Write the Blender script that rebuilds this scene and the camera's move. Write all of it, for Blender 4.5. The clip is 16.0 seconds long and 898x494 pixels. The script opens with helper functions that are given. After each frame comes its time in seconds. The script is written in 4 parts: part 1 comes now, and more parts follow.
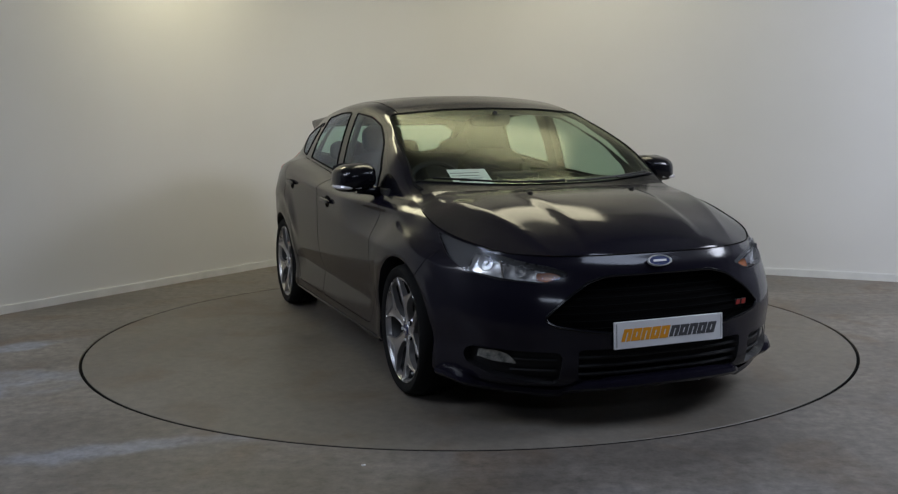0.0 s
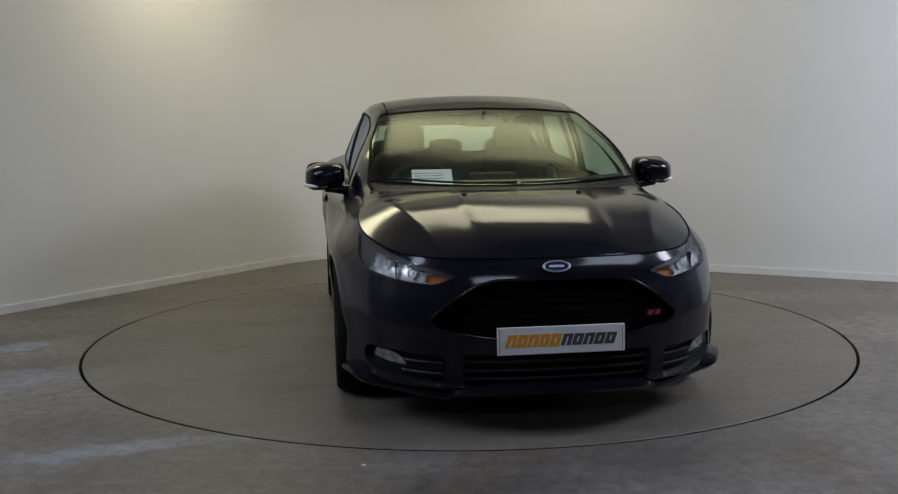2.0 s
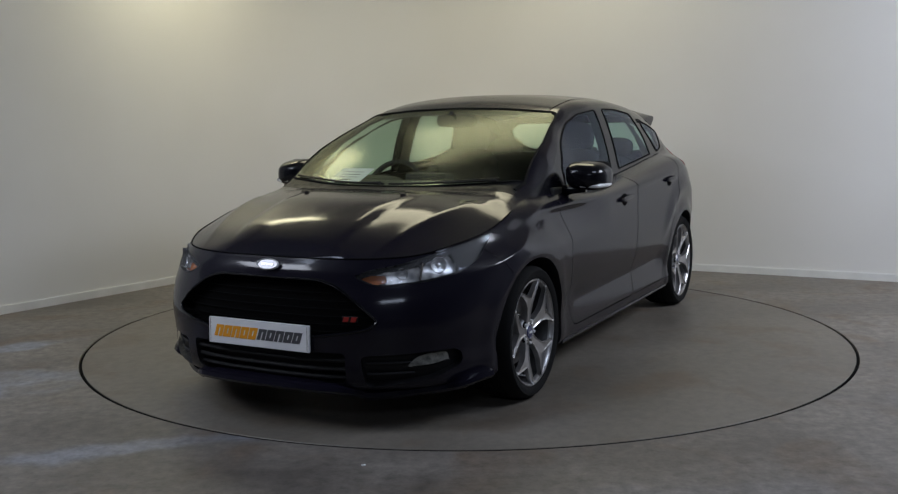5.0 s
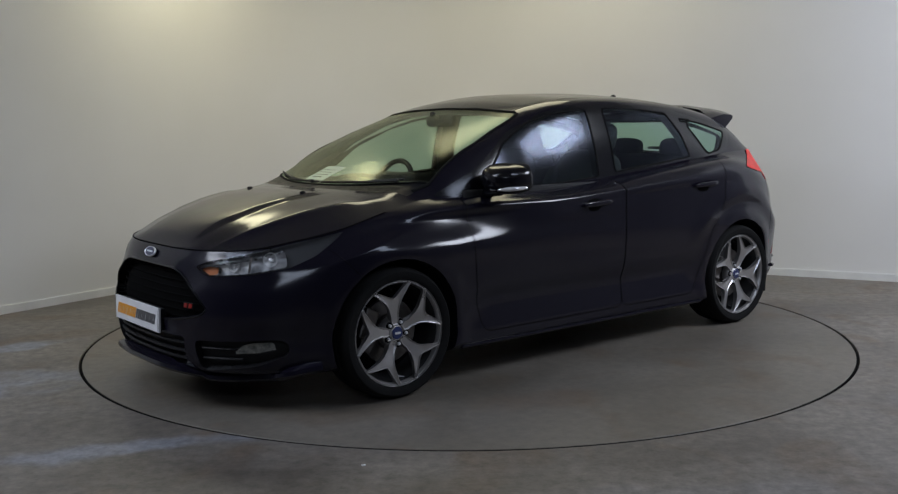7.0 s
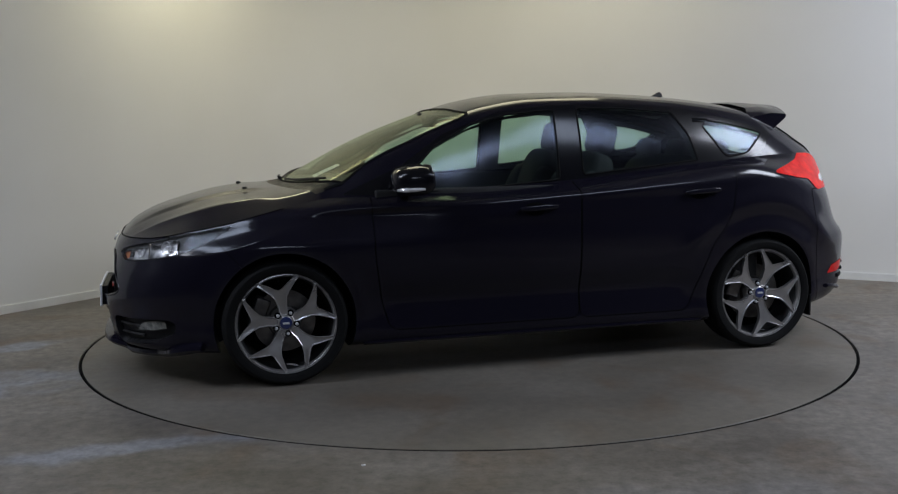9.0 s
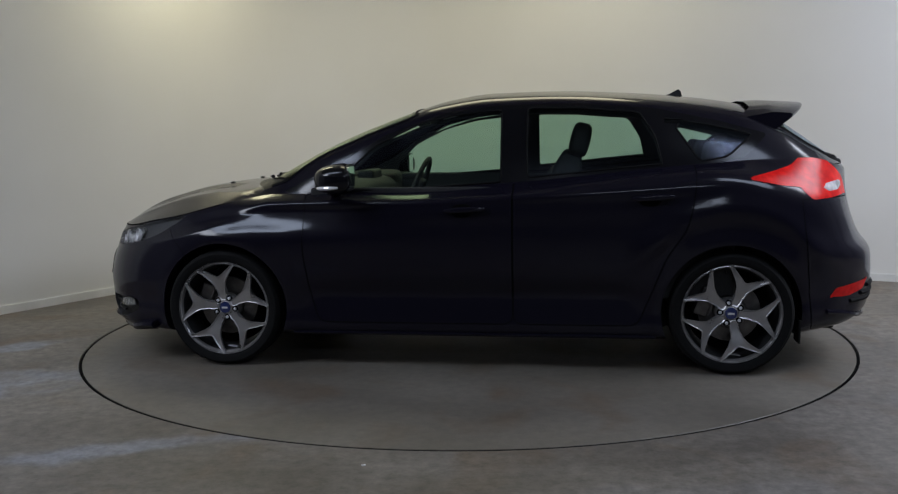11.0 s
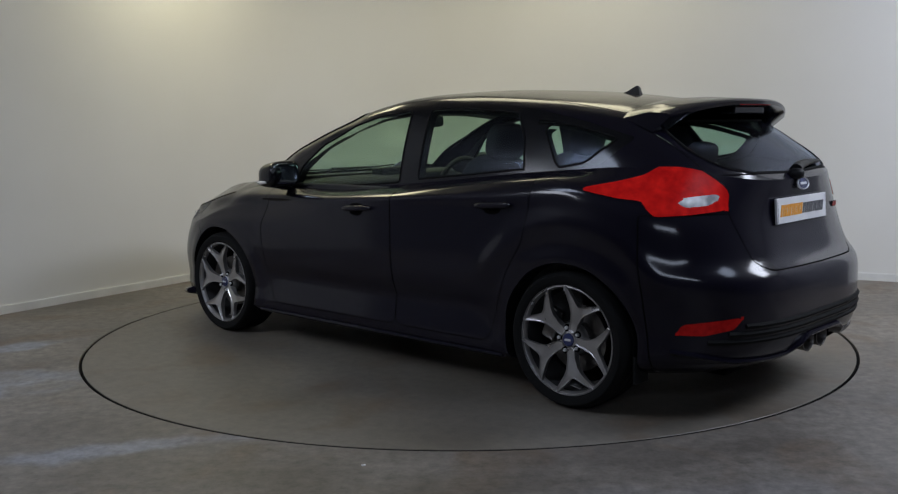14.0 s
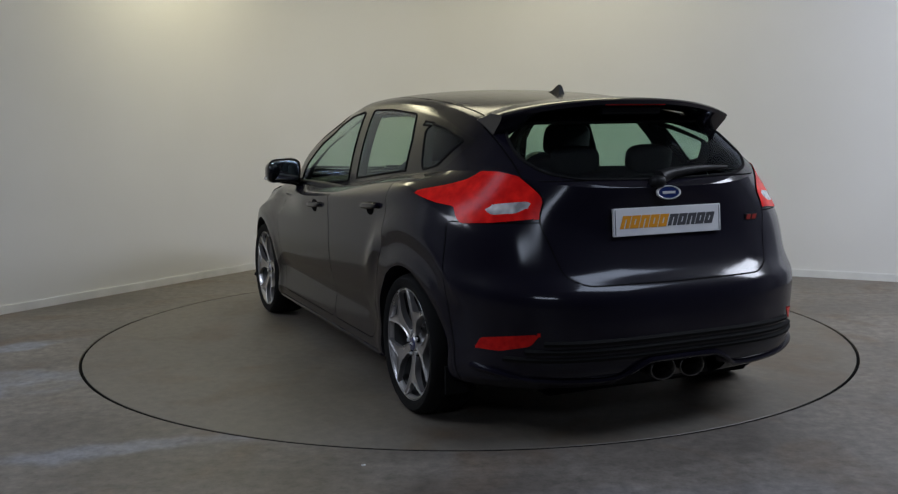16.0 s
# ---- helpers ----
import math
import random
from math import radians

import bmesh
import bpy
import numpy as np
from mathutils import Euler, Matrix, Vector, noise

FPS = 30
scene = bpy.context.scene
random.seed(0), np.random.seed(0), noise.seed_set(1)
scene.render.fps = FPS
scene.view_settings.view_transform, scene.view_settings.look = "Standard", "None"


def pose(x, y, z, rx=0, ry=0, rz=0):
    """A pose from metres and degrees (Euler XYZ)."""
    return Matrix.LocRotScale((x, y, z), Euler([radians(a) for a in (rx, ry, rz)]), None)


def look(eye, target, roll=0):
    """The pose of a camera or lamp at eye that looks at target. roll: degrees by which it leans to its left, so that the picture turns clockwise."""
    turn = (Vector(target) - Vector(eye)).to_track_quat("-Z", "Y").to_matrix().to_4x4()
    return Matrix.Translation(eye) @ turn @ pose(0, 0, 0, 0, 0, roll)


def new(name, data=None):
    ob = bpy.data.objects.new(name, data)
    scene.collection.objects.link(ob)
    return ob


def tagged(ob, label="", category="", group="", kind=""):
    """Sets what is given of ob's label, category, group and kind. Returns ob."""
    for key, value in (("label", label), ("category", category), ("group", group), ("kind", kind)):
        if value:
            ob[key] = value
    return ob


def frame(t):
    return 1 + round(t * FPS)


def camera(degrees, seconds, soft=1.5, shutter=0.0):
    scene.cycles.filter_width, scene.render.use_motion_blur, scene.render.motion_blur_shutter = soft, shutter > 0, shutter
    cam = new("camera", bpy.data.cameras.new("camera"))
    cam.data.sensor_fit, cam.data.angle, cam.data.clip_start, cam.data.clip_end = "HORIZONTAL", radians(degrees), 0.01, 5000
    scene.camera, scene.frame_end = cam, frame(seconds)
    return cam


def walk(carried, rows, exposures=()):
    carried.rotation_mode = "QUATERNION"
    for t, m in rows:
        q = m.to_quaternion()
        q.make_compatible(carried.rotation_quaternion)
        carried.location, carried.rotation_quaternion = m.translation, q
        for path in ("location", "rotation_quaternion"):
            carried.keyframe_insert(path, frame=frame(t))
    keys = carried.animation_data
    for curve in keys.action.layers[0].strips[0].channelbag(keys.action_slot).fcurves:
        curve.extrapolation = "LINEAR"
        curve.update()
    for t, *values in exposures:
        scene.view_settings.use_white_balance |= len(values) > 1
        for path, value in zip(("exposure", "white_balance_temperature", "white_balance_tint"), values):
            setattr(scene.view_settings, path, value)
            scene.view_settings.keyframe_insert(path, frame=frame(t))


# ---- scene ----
# ---- the camera stands still ----
EYE = (0.0, 0.0, 1.278)
TILT, LEAN = radians(-7.125), -0.738
cam = camera(48.94, 16.0, soft=1.25)
AIM = (0.0, math.cos(TILT), 1.278 + math.sin(TILT))
walk(cam, [(0.0, look(EYE, AIM, LEAN)), (16.0, look(EYE, AIM, LEAN))])

# the turntable's axis, and the car's heading (degrees) as it turns
AXIS = (0.101, 5.999)
TABLE_R = 2.243
CAR_OFF = (-0.127, 0.070)
HEADING = [(0.0, -68.93), (0.5, -69.93), (1.0, -72.57), (1.5, -76.6), (2.0, -82.3), (2.5, -88.1), (3.0, -94.15),
           (3.5, -99.98), (4.0, -106.0), (4.5, -111.85), (5.0, -117.75), (7.5, -147.1), (8.0, -153.0), (8.5, -158.8),
           (9.0, -164.75), (11.5, -193.4), (12.0, -199.25), (12.5, -205.05), (13.0, -211.1), (13.5, -216.95),
           (14.0, -222.9), (14.5, -228.6), (15.0, -234.5), (15.5, -240.3), (16.0, -246.2)]

# ---- light ----
world = bpy.data.worlds.new("world")
scene.world = world
world.use_nodes = True
world.node_tree.nodes["Background"].inputs[0].default_value = (0.5, 0.5, 0.5, 1)
world.node_tree.nodes["Background"].inputs[1].default_value = 0.02
scene.view_settings.exposure = 0.15


def area(name, eye, target, sx, sy, watts, colour):
    d = bpy.data.lights.new(name, "AREA")
    d.shape, d.size, d.size_y, d.energy, d.color = "RECTANGLE", sx, sy, watts, colour
    ob = new(name, d)
    ob.matrix_world = look(eye, target)
    return ob


WARM, COOL = (1.0, 0.93, 0.66), (0.80, 0.86, 1.0)
area("unseen_lamp", (0.4, 7.6, 3.5), (0.4, 7.4, 0), 2.4, 1.4, 36, WARM)
area("unseen_lamp", (-1.85, 7.7, 3.15), (-2.0, 8.0, 0), 0.9, 0.6, 15, (1.0, 0.93, 0.62))
area("unseen_lamp", (-4.6, 3.3, 3.5), (-4.3, 3.8, 0), 2.2, 1.6, 116, COOL)
area("unseen_lamp", (4.9, 5.0, 3.5), (5.0, 6.0, 0.7), 2.4, 1.8, 250, COOL)
# added fill behind the camera: brightens the surfaces that face it
area("unseen_lamp", (0.5, -2.5, 3.5), (0.5, -2.3, 0), 2.4, 1.2, 60, (0.70, 0.80, 1.0))
area("unseen_lamp", (2.8, 2.8, 3.5), (2.8, 2.9, 0), 2.0, 1.1, 40, (0.66, 0.77, 1.0))
area("unseen_lamp", (-2.4, 3.6, 3.5), (-2.4, 3.7, 0), 1.7, 0.6, 26, (0.66, 0.77, 1.0))


# ---- materials ----
def material(name, base, rough=0.5, metal=0.0, **more):
    m = bpy.data.materials.new(name)
    m.use_nodes = True
    b = m.node_tree.nodes["Principled BSDF"]
    b.inputs["Base Color"].default_value = (*base, 1)
    b.inputs["Roughness"].default_value = rough
    b.inputs["Metallic"].default_value = metal
    for k, v in more.items():
        b.inputs[k.replace("_", " ")].default_value = v
    return m


def vary(m, scale, low, high, detail=6.0, bump=0.0, bump_scale=None, rough=None, coords="Object", stretch=(1, 1, 1)):
    """Two scales of noise over a material's colour, with fine relief and uneven gloss."""
    t = m.node_tree
    b = t.nodes["Principled BSDF"]
    co = t.nodes.new("ShaderNodeTexCoord")
    mp = t.nodes.new("ShaderNodeMapping")
    mp.inputs["Scale"].default_value = stretch
    t.links.new(co.outputs[coords], mp.inputs[0])
    n = t.nodes.new("ShaderNodeTexNoise")
    n.inputs["Scale"].default_value, n.inputs["Detail"].default_value = scale, detail
    t.links.new(mp.outputs[0], n.inputs["Vector"])
    r = t.nodes.new("ShaderNodeValToRGB")
    r.color_ramp.elements[0].position, r.color_ramp.elements[1].position = 0.3, 0.7
    r.color_ramp.elements[0].color, r.color_ramp.elements[1].color = (*low, 1), (*high, 1)
    t.links.new(n.outputs[0], r.inputs[0])
    t.links.new(r.outputs[0], b.inputs["Base Color"])
    if rough:
        mr = t.nodes.new("ShaderNodeMapRange")
        mr.inputs["From Min"].default_value, mr.inputs["From Max"].default_value = 0.3, 0.7
        mr.inputs["To Min"].default_value, mr.inputs["To Max"].default_value = rough
        t.links.new(n.outputs[0], mr.inputs[0])
        t.links.new(mr.outputs[0], b.inputs["Roughness"])
    if bump:
        n2 = t.nodes.new("ShaderNodeTexNoise")
        n2.inputs["Scale"].default_value, n2.inputs["Detail"].default_value = bump_scale or scale * 8, 4
        t.links.new(mp.outputs[0], n2.inputs["Vector"])
        bp = t.nodes.new("ShaderNodeBump")
        bp.inputs["Strength"].default_value, bp.inputs["Distance"].default_value = bump, 0.002
        t.links.new(n2.outputs[0], bp.inputs["Height"])
        t.links.new(bp.outputs[0], b.inputs["Normal"])
    return m


def floor_material(name, low, high, streaks, speckle):
    """Trodden grey floor: a mottled coat, fine grain, brown patches and long pale streaks."""
    m = material(name, low, 0.5)
    vary(m, 1.3, low, high, 8, 0.15, 60, (0.38, 0.6))
    t = m.node_tree
    b = t.nodes["Principled BSDF"]
    b.inputs["Specular IOR Level"].default_value = 0.35
    src = b.inputs["Base Color"].links[0].from_socket
    co = t.nodes.new("ShaderNodeTexCoord")
    rust = t.nodes.new("ShaderNodeTexNoise")
    rust.inputs["Scale"].default_value, rust.inputs["Detail"].default_value, rust.inputs["Distortion"].default_value = 2.2, 9, 0.8
    t.links.new(co.outputs["Object"], rust.inputs["Vector"])
    rr = t.nodes.new("ShaderNodeMapRange")
    rr.inputs["From Min"].default_value, rr.inputs["From Max"].default_value = 0.52, 0.75
    rr.inputs["To Max"].default_value = 0.85
    t.links.new(rust.outputs[0], rr.inputs[0])
    brown = t.nodes.new("ShaderNodeMix")
    brown.data_type = "RGBA"
    brown.inputs[7].default_value = (0.115, 0.080, 0.052, 1)
    t.links.new(rr.outputs[0], brown.inputs[0])
    t.links.new(src, brown.inputs[6])
    src = brown.outputs[2]
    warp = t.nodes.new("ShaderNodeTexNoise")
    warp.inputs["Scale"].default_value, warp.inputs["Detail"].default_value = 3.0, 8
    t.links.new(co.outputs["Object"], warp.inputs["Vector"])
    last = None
    for (cx, cy), turn, (lx, ly), strength in streaks:
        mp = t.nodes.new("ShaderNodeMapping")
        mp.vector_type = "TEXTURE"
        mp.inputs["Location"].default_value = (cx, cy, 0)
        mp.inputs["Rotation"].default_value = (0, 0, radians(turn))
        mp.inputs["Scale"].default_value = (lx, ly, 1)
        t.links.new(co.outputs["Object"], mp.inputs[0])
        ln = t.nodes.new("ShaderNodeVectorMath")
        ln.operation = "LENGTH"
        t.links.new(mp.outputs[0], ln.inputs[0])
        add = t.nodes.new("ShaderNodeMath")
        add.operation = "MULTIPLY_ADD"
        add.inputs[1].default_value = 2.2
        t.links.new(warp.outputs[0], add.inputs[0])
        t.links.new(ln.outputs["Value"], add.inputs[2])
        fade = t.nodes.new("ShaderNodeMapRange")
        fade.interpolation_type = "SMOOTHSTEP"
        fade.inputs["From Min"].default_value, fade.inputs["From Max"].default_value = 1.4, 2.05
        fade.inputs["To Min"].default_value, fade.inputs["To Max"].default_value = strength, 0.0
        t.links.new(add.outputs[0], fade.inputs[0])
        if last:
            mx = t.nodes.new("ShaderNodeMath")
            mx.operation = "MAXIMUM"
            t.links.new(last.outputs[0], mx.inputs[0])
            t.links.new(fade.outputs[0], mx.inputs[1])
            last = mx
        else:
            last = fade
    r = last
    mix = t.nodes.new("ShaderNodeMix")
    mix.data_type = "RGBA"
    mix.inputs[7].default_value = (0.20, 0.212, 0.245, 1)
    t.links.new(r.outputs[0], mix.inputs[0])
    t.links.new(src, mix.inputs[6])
    grain = t.nodes.new("ShaderNodeTexNoise")
    grain.inputs["Scale"].default_value, grain.inputs["Detail"].default_value, grain.inputs["Roughness"].default_value = 16, 10, 0.75
    t.links.new(co.outputs["Object"], grain.inputs["Vector"])
    gm = t.nodes.new("ShaderNodeMapRange")
    gm.inputs["From Min"].default_value, gm.inputs["From Max"].default_value = 0.32, 0.68
    gm.inputs["To Min"].default_value, gm.inputs["To Max"].default_value = 1 - speckle, 1 + speckle
    t.links.new(grain.outputs[0], gm.inputs[0])
    worn = t.nodes.new("ShaderNodeVectorMath")
    worn.operation = "SCALE"
    t.links.new(mix.outputs[2], worn.inputs[0])
    t.links.new(gm.outputs[0], worn.inputs["Scale"])
    t.links.new(worn.outputs[0], b.inputs["Base Color"])
    return m


def glass_material(name, tint, gloss=0.04, coat=(1, 1, 1)):
    """Thin pane: light passes straight through, tinted, and the surface mirrors by its angle."""
    m = bpy.data.materials.new(name)
    m.use_nodes = True
    t = m.node_tree
    t.nodes.remove(t.nodes["Principled BSDF"])
    tr = t.nodes.new("ShaderNodeBsdfTransparent")
    tr.inputs[0].default_value = (*tint, 1)
    gl = t.nodes.new("ShaderNodeBsdfGlossy")
    gl.inputs["Color"].default_value = (*coat, 1)
    gl.inputs["Roughness"].default_value = gloss
    lw = t.nodes.new("ShaderNodeLayerWeight")
    lw.inputs[0].default_value = 0.5
    pw = t.nodes.new("ShaderNodeMath")
    pw.operation = "POWER"
    pw.inputs[1].default_value = 5.0
    t.links.new(lw.outputs["Facing"], pw.inputs[0])
    fr = t.nodes.new("ShaderNodeMath")
    fr.operation = "MULTIPLY_ADD"
    fr.inputs[1].default_value, fr.inputs[2].default_value = 0.92, 0.045
    t.links.new(pw.outputs[0], fr.inputs[0])
    mx = t.nodes.new("ShaderNodeMixShader")
    t.links.new(fr.outputs[0], mx.inputs[0])
    t.links.new(tr.outputs[0], mx.inputs[1])
    t.links.new(gl.outputs[0], mx.inputs[2])
    t.links.new(mx.outputs[0], t.nodes["Material Output"].inputs[0])
    return m


def paint_material():
    m = material("black_paint", (0.010, 0.009, 0.016), 0.42, 0.0, Specular_IOR_Level=0.03, Coat_Weight=0.80, Coat_Roughness=0.2, Coat_IOR=1.45)
    t = m.node_tree
    b = t.nodes["Principled BSDF"]
    co = t.nodes.new("ShaderNodeTexCoord")
    n = t.nodes.new("ShaderNodeTexNoise")
    n.inputs["Scale"].default_value, n.inputs["Detail"].default_value = 3.0, 6
    t.links.new(co.outputs["Object"], n.inputs["Vector"])
    mr = t.nodes.new("ShaderNodeMapRange")
    mr.inputs["To Min"].default_value, mr.inputs["To Max"].default_value = 0.09, 0.15
    t.links.new(n.outputs[0], mr.inputs[0])
    t.links.new(mr.outputs[0], b.inputs["Coat Roughness"])
    fl = t.nodes.new("ShaderNodeTexNoise")
    fl.inputs["Scale"].default_value = 900
    t.links.new(co.outputs["Object"], fl.inputs["Vector"])
    r = t.nodes.new("ShaderNodeValToRGB")
    r.color_ramp.elements[0].color, r.color_ramp.elements[1].color = (0.0036, 0.0032, 0.0068, 1), (0.0095, 0.0082, 0.0165, 1)
    t.links.new(fl.outputs[0], r.inputs[0])
    t.links.new(r.outputs[0], b.inputs["Base Color"])
    return m


PAINT = paint_material()
WALL = vary(material("wall_paint", (0.7, 0.69, 0.66), 0.75), 0.7, (0.67, 0.66, 0.63), (0.72, 0.71, 0.69), 5, 0.12, 90)
SKIRT = vary(material("skirting_paint", (0.72, 0.72, 0.70), 0.45), 6, (0.66, 0.66, 0.64), (0.76, 0.76, 0.74), 4, 0.05)
DARK_WALL = vary(material("unseen_wall_dark", (0.16, 0.16, 0.17), 0.8), 1, (0.14, 0.14, 0.15), (0.19, 0.19, 0.20), 4, 0.1)
CEILING = vary(material("ceiling_paint", (0.40, 0.40, 0.385), 0.85), 1, (0.37, 0.37, 0.355), (0.43, 0.43, 0.415), 4, 0.1)
STREAKS = [((-2.65, 5.62), 36, (0.85, 0.13), 0.75), ((-2.35, 4.75), 28, (0.80, 0.34), 0.70), ((-1.40, 3.81), 15, (0.85, 0.13), 0.70),
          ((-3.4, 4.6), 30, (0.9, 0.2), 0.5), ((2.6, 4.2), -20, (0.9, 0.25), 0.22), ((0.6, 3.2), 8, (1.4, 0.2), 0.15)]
FLOOR = floor_material("floor_coat", (0.080, 0.069, 0.058), (0.194, 0.175, 0.153), STREAKS, 0.42)
TABLE = floor_material("turntable_coat", (0.110, 0.096, 0.078), (0.166, 0.149, 0.125), [((0.6, -0.5), 40, (0.5, 0.12), 0.12)], 0.2)
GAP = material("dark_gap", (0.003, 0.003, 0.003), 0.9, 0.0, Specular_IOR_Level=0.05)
RUBBER = vary(material("rubber", (0.006, 0.006, 0.006), 0.85, 0.0, Specular_IOR_Level=0.15), 30, (0.005, 0.005, 0.005), (0.009, 0.009, 0.009), 4, 0.2, 200, (0.75, 0.92))
PLASTIC = vary(material("black_plastic", (0.006, 0.006, 0.007), 0.5, 0.0, Specular_IOR_Level=0.25), 40, (0.005, 0.005, 0.006), (0.009, 0.009, 0.010), 4, 0.2, 300, (0.4, 0.6))
GLOSS_BLACK = material("gloss_black", (0.005, 0.005, 0.007), 0.16, 0.0, Specular_IOR_Level=0.4)
ALLOY = vary(material("silver_alloy", (0.5, 0.49, 0.48), 0.28, 0.82), 12, (0.40, 0.39, 0.385), (0.50, 0.49, 0.485), 5, 0.05, 100, (0.26, 0.38))
STEEL = vary(material("brake_steel", (0.2, 0.2, 0.2), 0.4, 1.0), 20, (0.10, 0.095, 0.09), (0.2, 0.19, 0.18), 4, 0.1)
CHROME = material("chrome", (0.75, 0.75, 0.76), 0.12, 1.0)
MIRROR = material("mirror_glass", (0.85, 0.9, 0.9), 0.03, 1.0)
GLASS = glass_material("tinted_glass", (0.62, 0.79, 0.71), 0.16, (0.62, 0.68, 0.84))
SCREEN_GLASS = glass_material("windscreen_glass", (0.70, 0.80, 0.68), 0.19, (0.66, 0.70, 0.57))
LENS = glass_material("clear_lens", (0.95, 0.96, 0.97), 0.05, (0.34, 0.35, 0.38))
RED_LENS = vary(material("red_lens", (0.85, 0.012, 0.010), 0.22, 0.0, Specular_IOR_Level=0.13), 18, (0.62, 0.008, 0.008), (0.95, 0.02, 0.015), 2, 0.3, 120)
DARK_RED = vary(material("dark_red_lens", (0.5, 0.010, 0.010), 0.25, 0.0, Specular_IOR_Level=0.2), 40, (0.42, 0.006, 0.006), (0.60, 0.012, 0.010), 2, 0.2, 150)
CLEAR_LAMP = vary(material("clear_lamp", (0.9, 0.89, 0.88), 0.10, 0.30), 30, (0.70, 0.70, 0.71), (0.95, 0.94, 0.93), 2, 0.5, 45)
HEAD_CHROME = vary(material("head_chrome", (0.7, 0.7, 0.7), 0.22, 0.3), 26, (0.38, 0.38, 0.385), (0.97, 0.96, 0.95), 1, 0.6, 34)
LAMP_GREY = material("lamp_grey", (0.035, 0.035, 0.036), 0.55, 0.0)
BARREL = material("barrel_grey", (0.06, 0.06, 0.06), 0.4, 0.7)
AMBER = material("amber_lamp", (0.62, 0.22, 0.09), 0.25, 0.0, Coat_Weight=0.5)
WHITE_PLATE = vary(material("plate_white", (0.75, 0.75, 0.76), 0.35), 8, (0.70, 0.70, 0.72), (0.80, 0.80, 0.80), 4)
ORANGE = material("print_orange", (0.80, 0.33, 0.015), 0.4)
DARK_GREY = material("print_grey", (0.07, 0.07, 0.075), 0.4)
RED = material("print_red", (0.30, 0.02, 0.015), 0.4)
BLUE = material("badge_blue", (0.010, 0.022, 0.10), 0.2, 0.0, Coat_Weight=1.0)
FABRIC = vary(material("seat_cloth", (0.018, 0.018, 0.02), 0.9), 60, (0.013, 0.013, 0.015), (0.026, 0.026, 0.028), 5, 0.5, 400)
DASH = vary(material("dash_plastic", (0.014, 0.014, 0.014), 0.65), 60, (0.011, 0.011, 0.011), (0.018, 0.018, 0.018), 4, 0.4, 400)
LINING = vary(material("headlining", (0.32, 0.31, 0.29), 0.9), 40, (0.28, 0.27, 0.25), (0.35, 0.34, 0.32), 4, 0.3, 300)
FOG_GREY = vary(material("fog_reflector", (0.3, 0.31, 0.29), 0.2, 0.6), 40, (0.16, 0.17, 0.16), (0.42, 0.42, 0.39), 2, 0.6, 60)
SILVER = material("silver_trim", (0.72, 0.73, 0.74), 0.25, 0.3)
PAPER = material("paper", (0.75, 0.77, 0.80), 0.6)


# ---- mesh helpers ----
def mesh_of(name, verts, faces, mat, normals=None, smooth=True):
    me = bpy.data.meshes.new(name)
    me.from_pydata([tuple(v) for v in verts], [], faces)
    me.materials.append(mat)
    me.polygons.foreach_set("use_smooth", [smooth] * len(me.polygons))
    me.update()
    if normals is not None and smooth:
        me.normals_split_custom_set_from_vertices([tuple(n) for n in normals])
    return me


def part(name, bm, mat, parent, label="", smooth=False):
    """Links a bmesh, or a ready mesh, as one object under a thing or a part."""
    if isinstance(bm, bmesh.types.BMesh):
        me = bpy.data.meshes.new(name)
        bm.to_mesh(me)
        bm.free()
        me.materials.append(mat)
        me.polygons.foreach_set("use_smooth", [smooth] * len(me.polygons))
        if smooth:
            me.set_sharp_from_angle(angle=radians(38))
    else:
        me = bm
    ob = new(name, me)
    ob.parent = parent
    if label:
        ob["label"] = label
    return ob


def box(bm, cx, cy, cz, sx, sy, sz, bevel=0.0, turn=(0, 0, 0)):
    m = pose(cx, cy, cz, *turn) @ Matrix.Diagonal((sx, sy, sz, 1))
    r = bmesh.ops.create_cube(bm, size=1, matrix=m)
    if bevel:
        es = list({e for v in r["verts"] for e in v.link_edges})
        bmesh.ops.bevel(bm, geom=es, offset=bevel, segments=3, affect="EDGES", profile=0.6)
    return bm


def bm_box(*a, **k):
    return box(bmesh.new(), *a, **k)


def prism(bm, outline, to3, depth, bevel=0.0):
    """Extrudes a 2D outline: to3(u, v, w) gives the place, w runs from 0 to depth."""
    lo = [bm.verts.new(to3(u, v, 0)) for u, v in outline]
    hi = [bm.verts.new(to3(u, v, depth)) for u, v in outline]
    n = len(lo)
    fs = [bm.faces.new(lo[::-1]), bm.faces.new(hi)]
    for i in range(n):
        fs.append(bm.faces.new((lo[i], lo[(i + 1) % n], hi[(i + 1) % n], hi[i])))
    if bevel:
        bmesh.ops.bevel(bm, geom=list(fs[1].edges), offset=bevel, segments=2, affect="EDGES", profile=0.6)
    bmesh.ops.recalc_face_normals(bm, faces=bm.faces)
    return bm


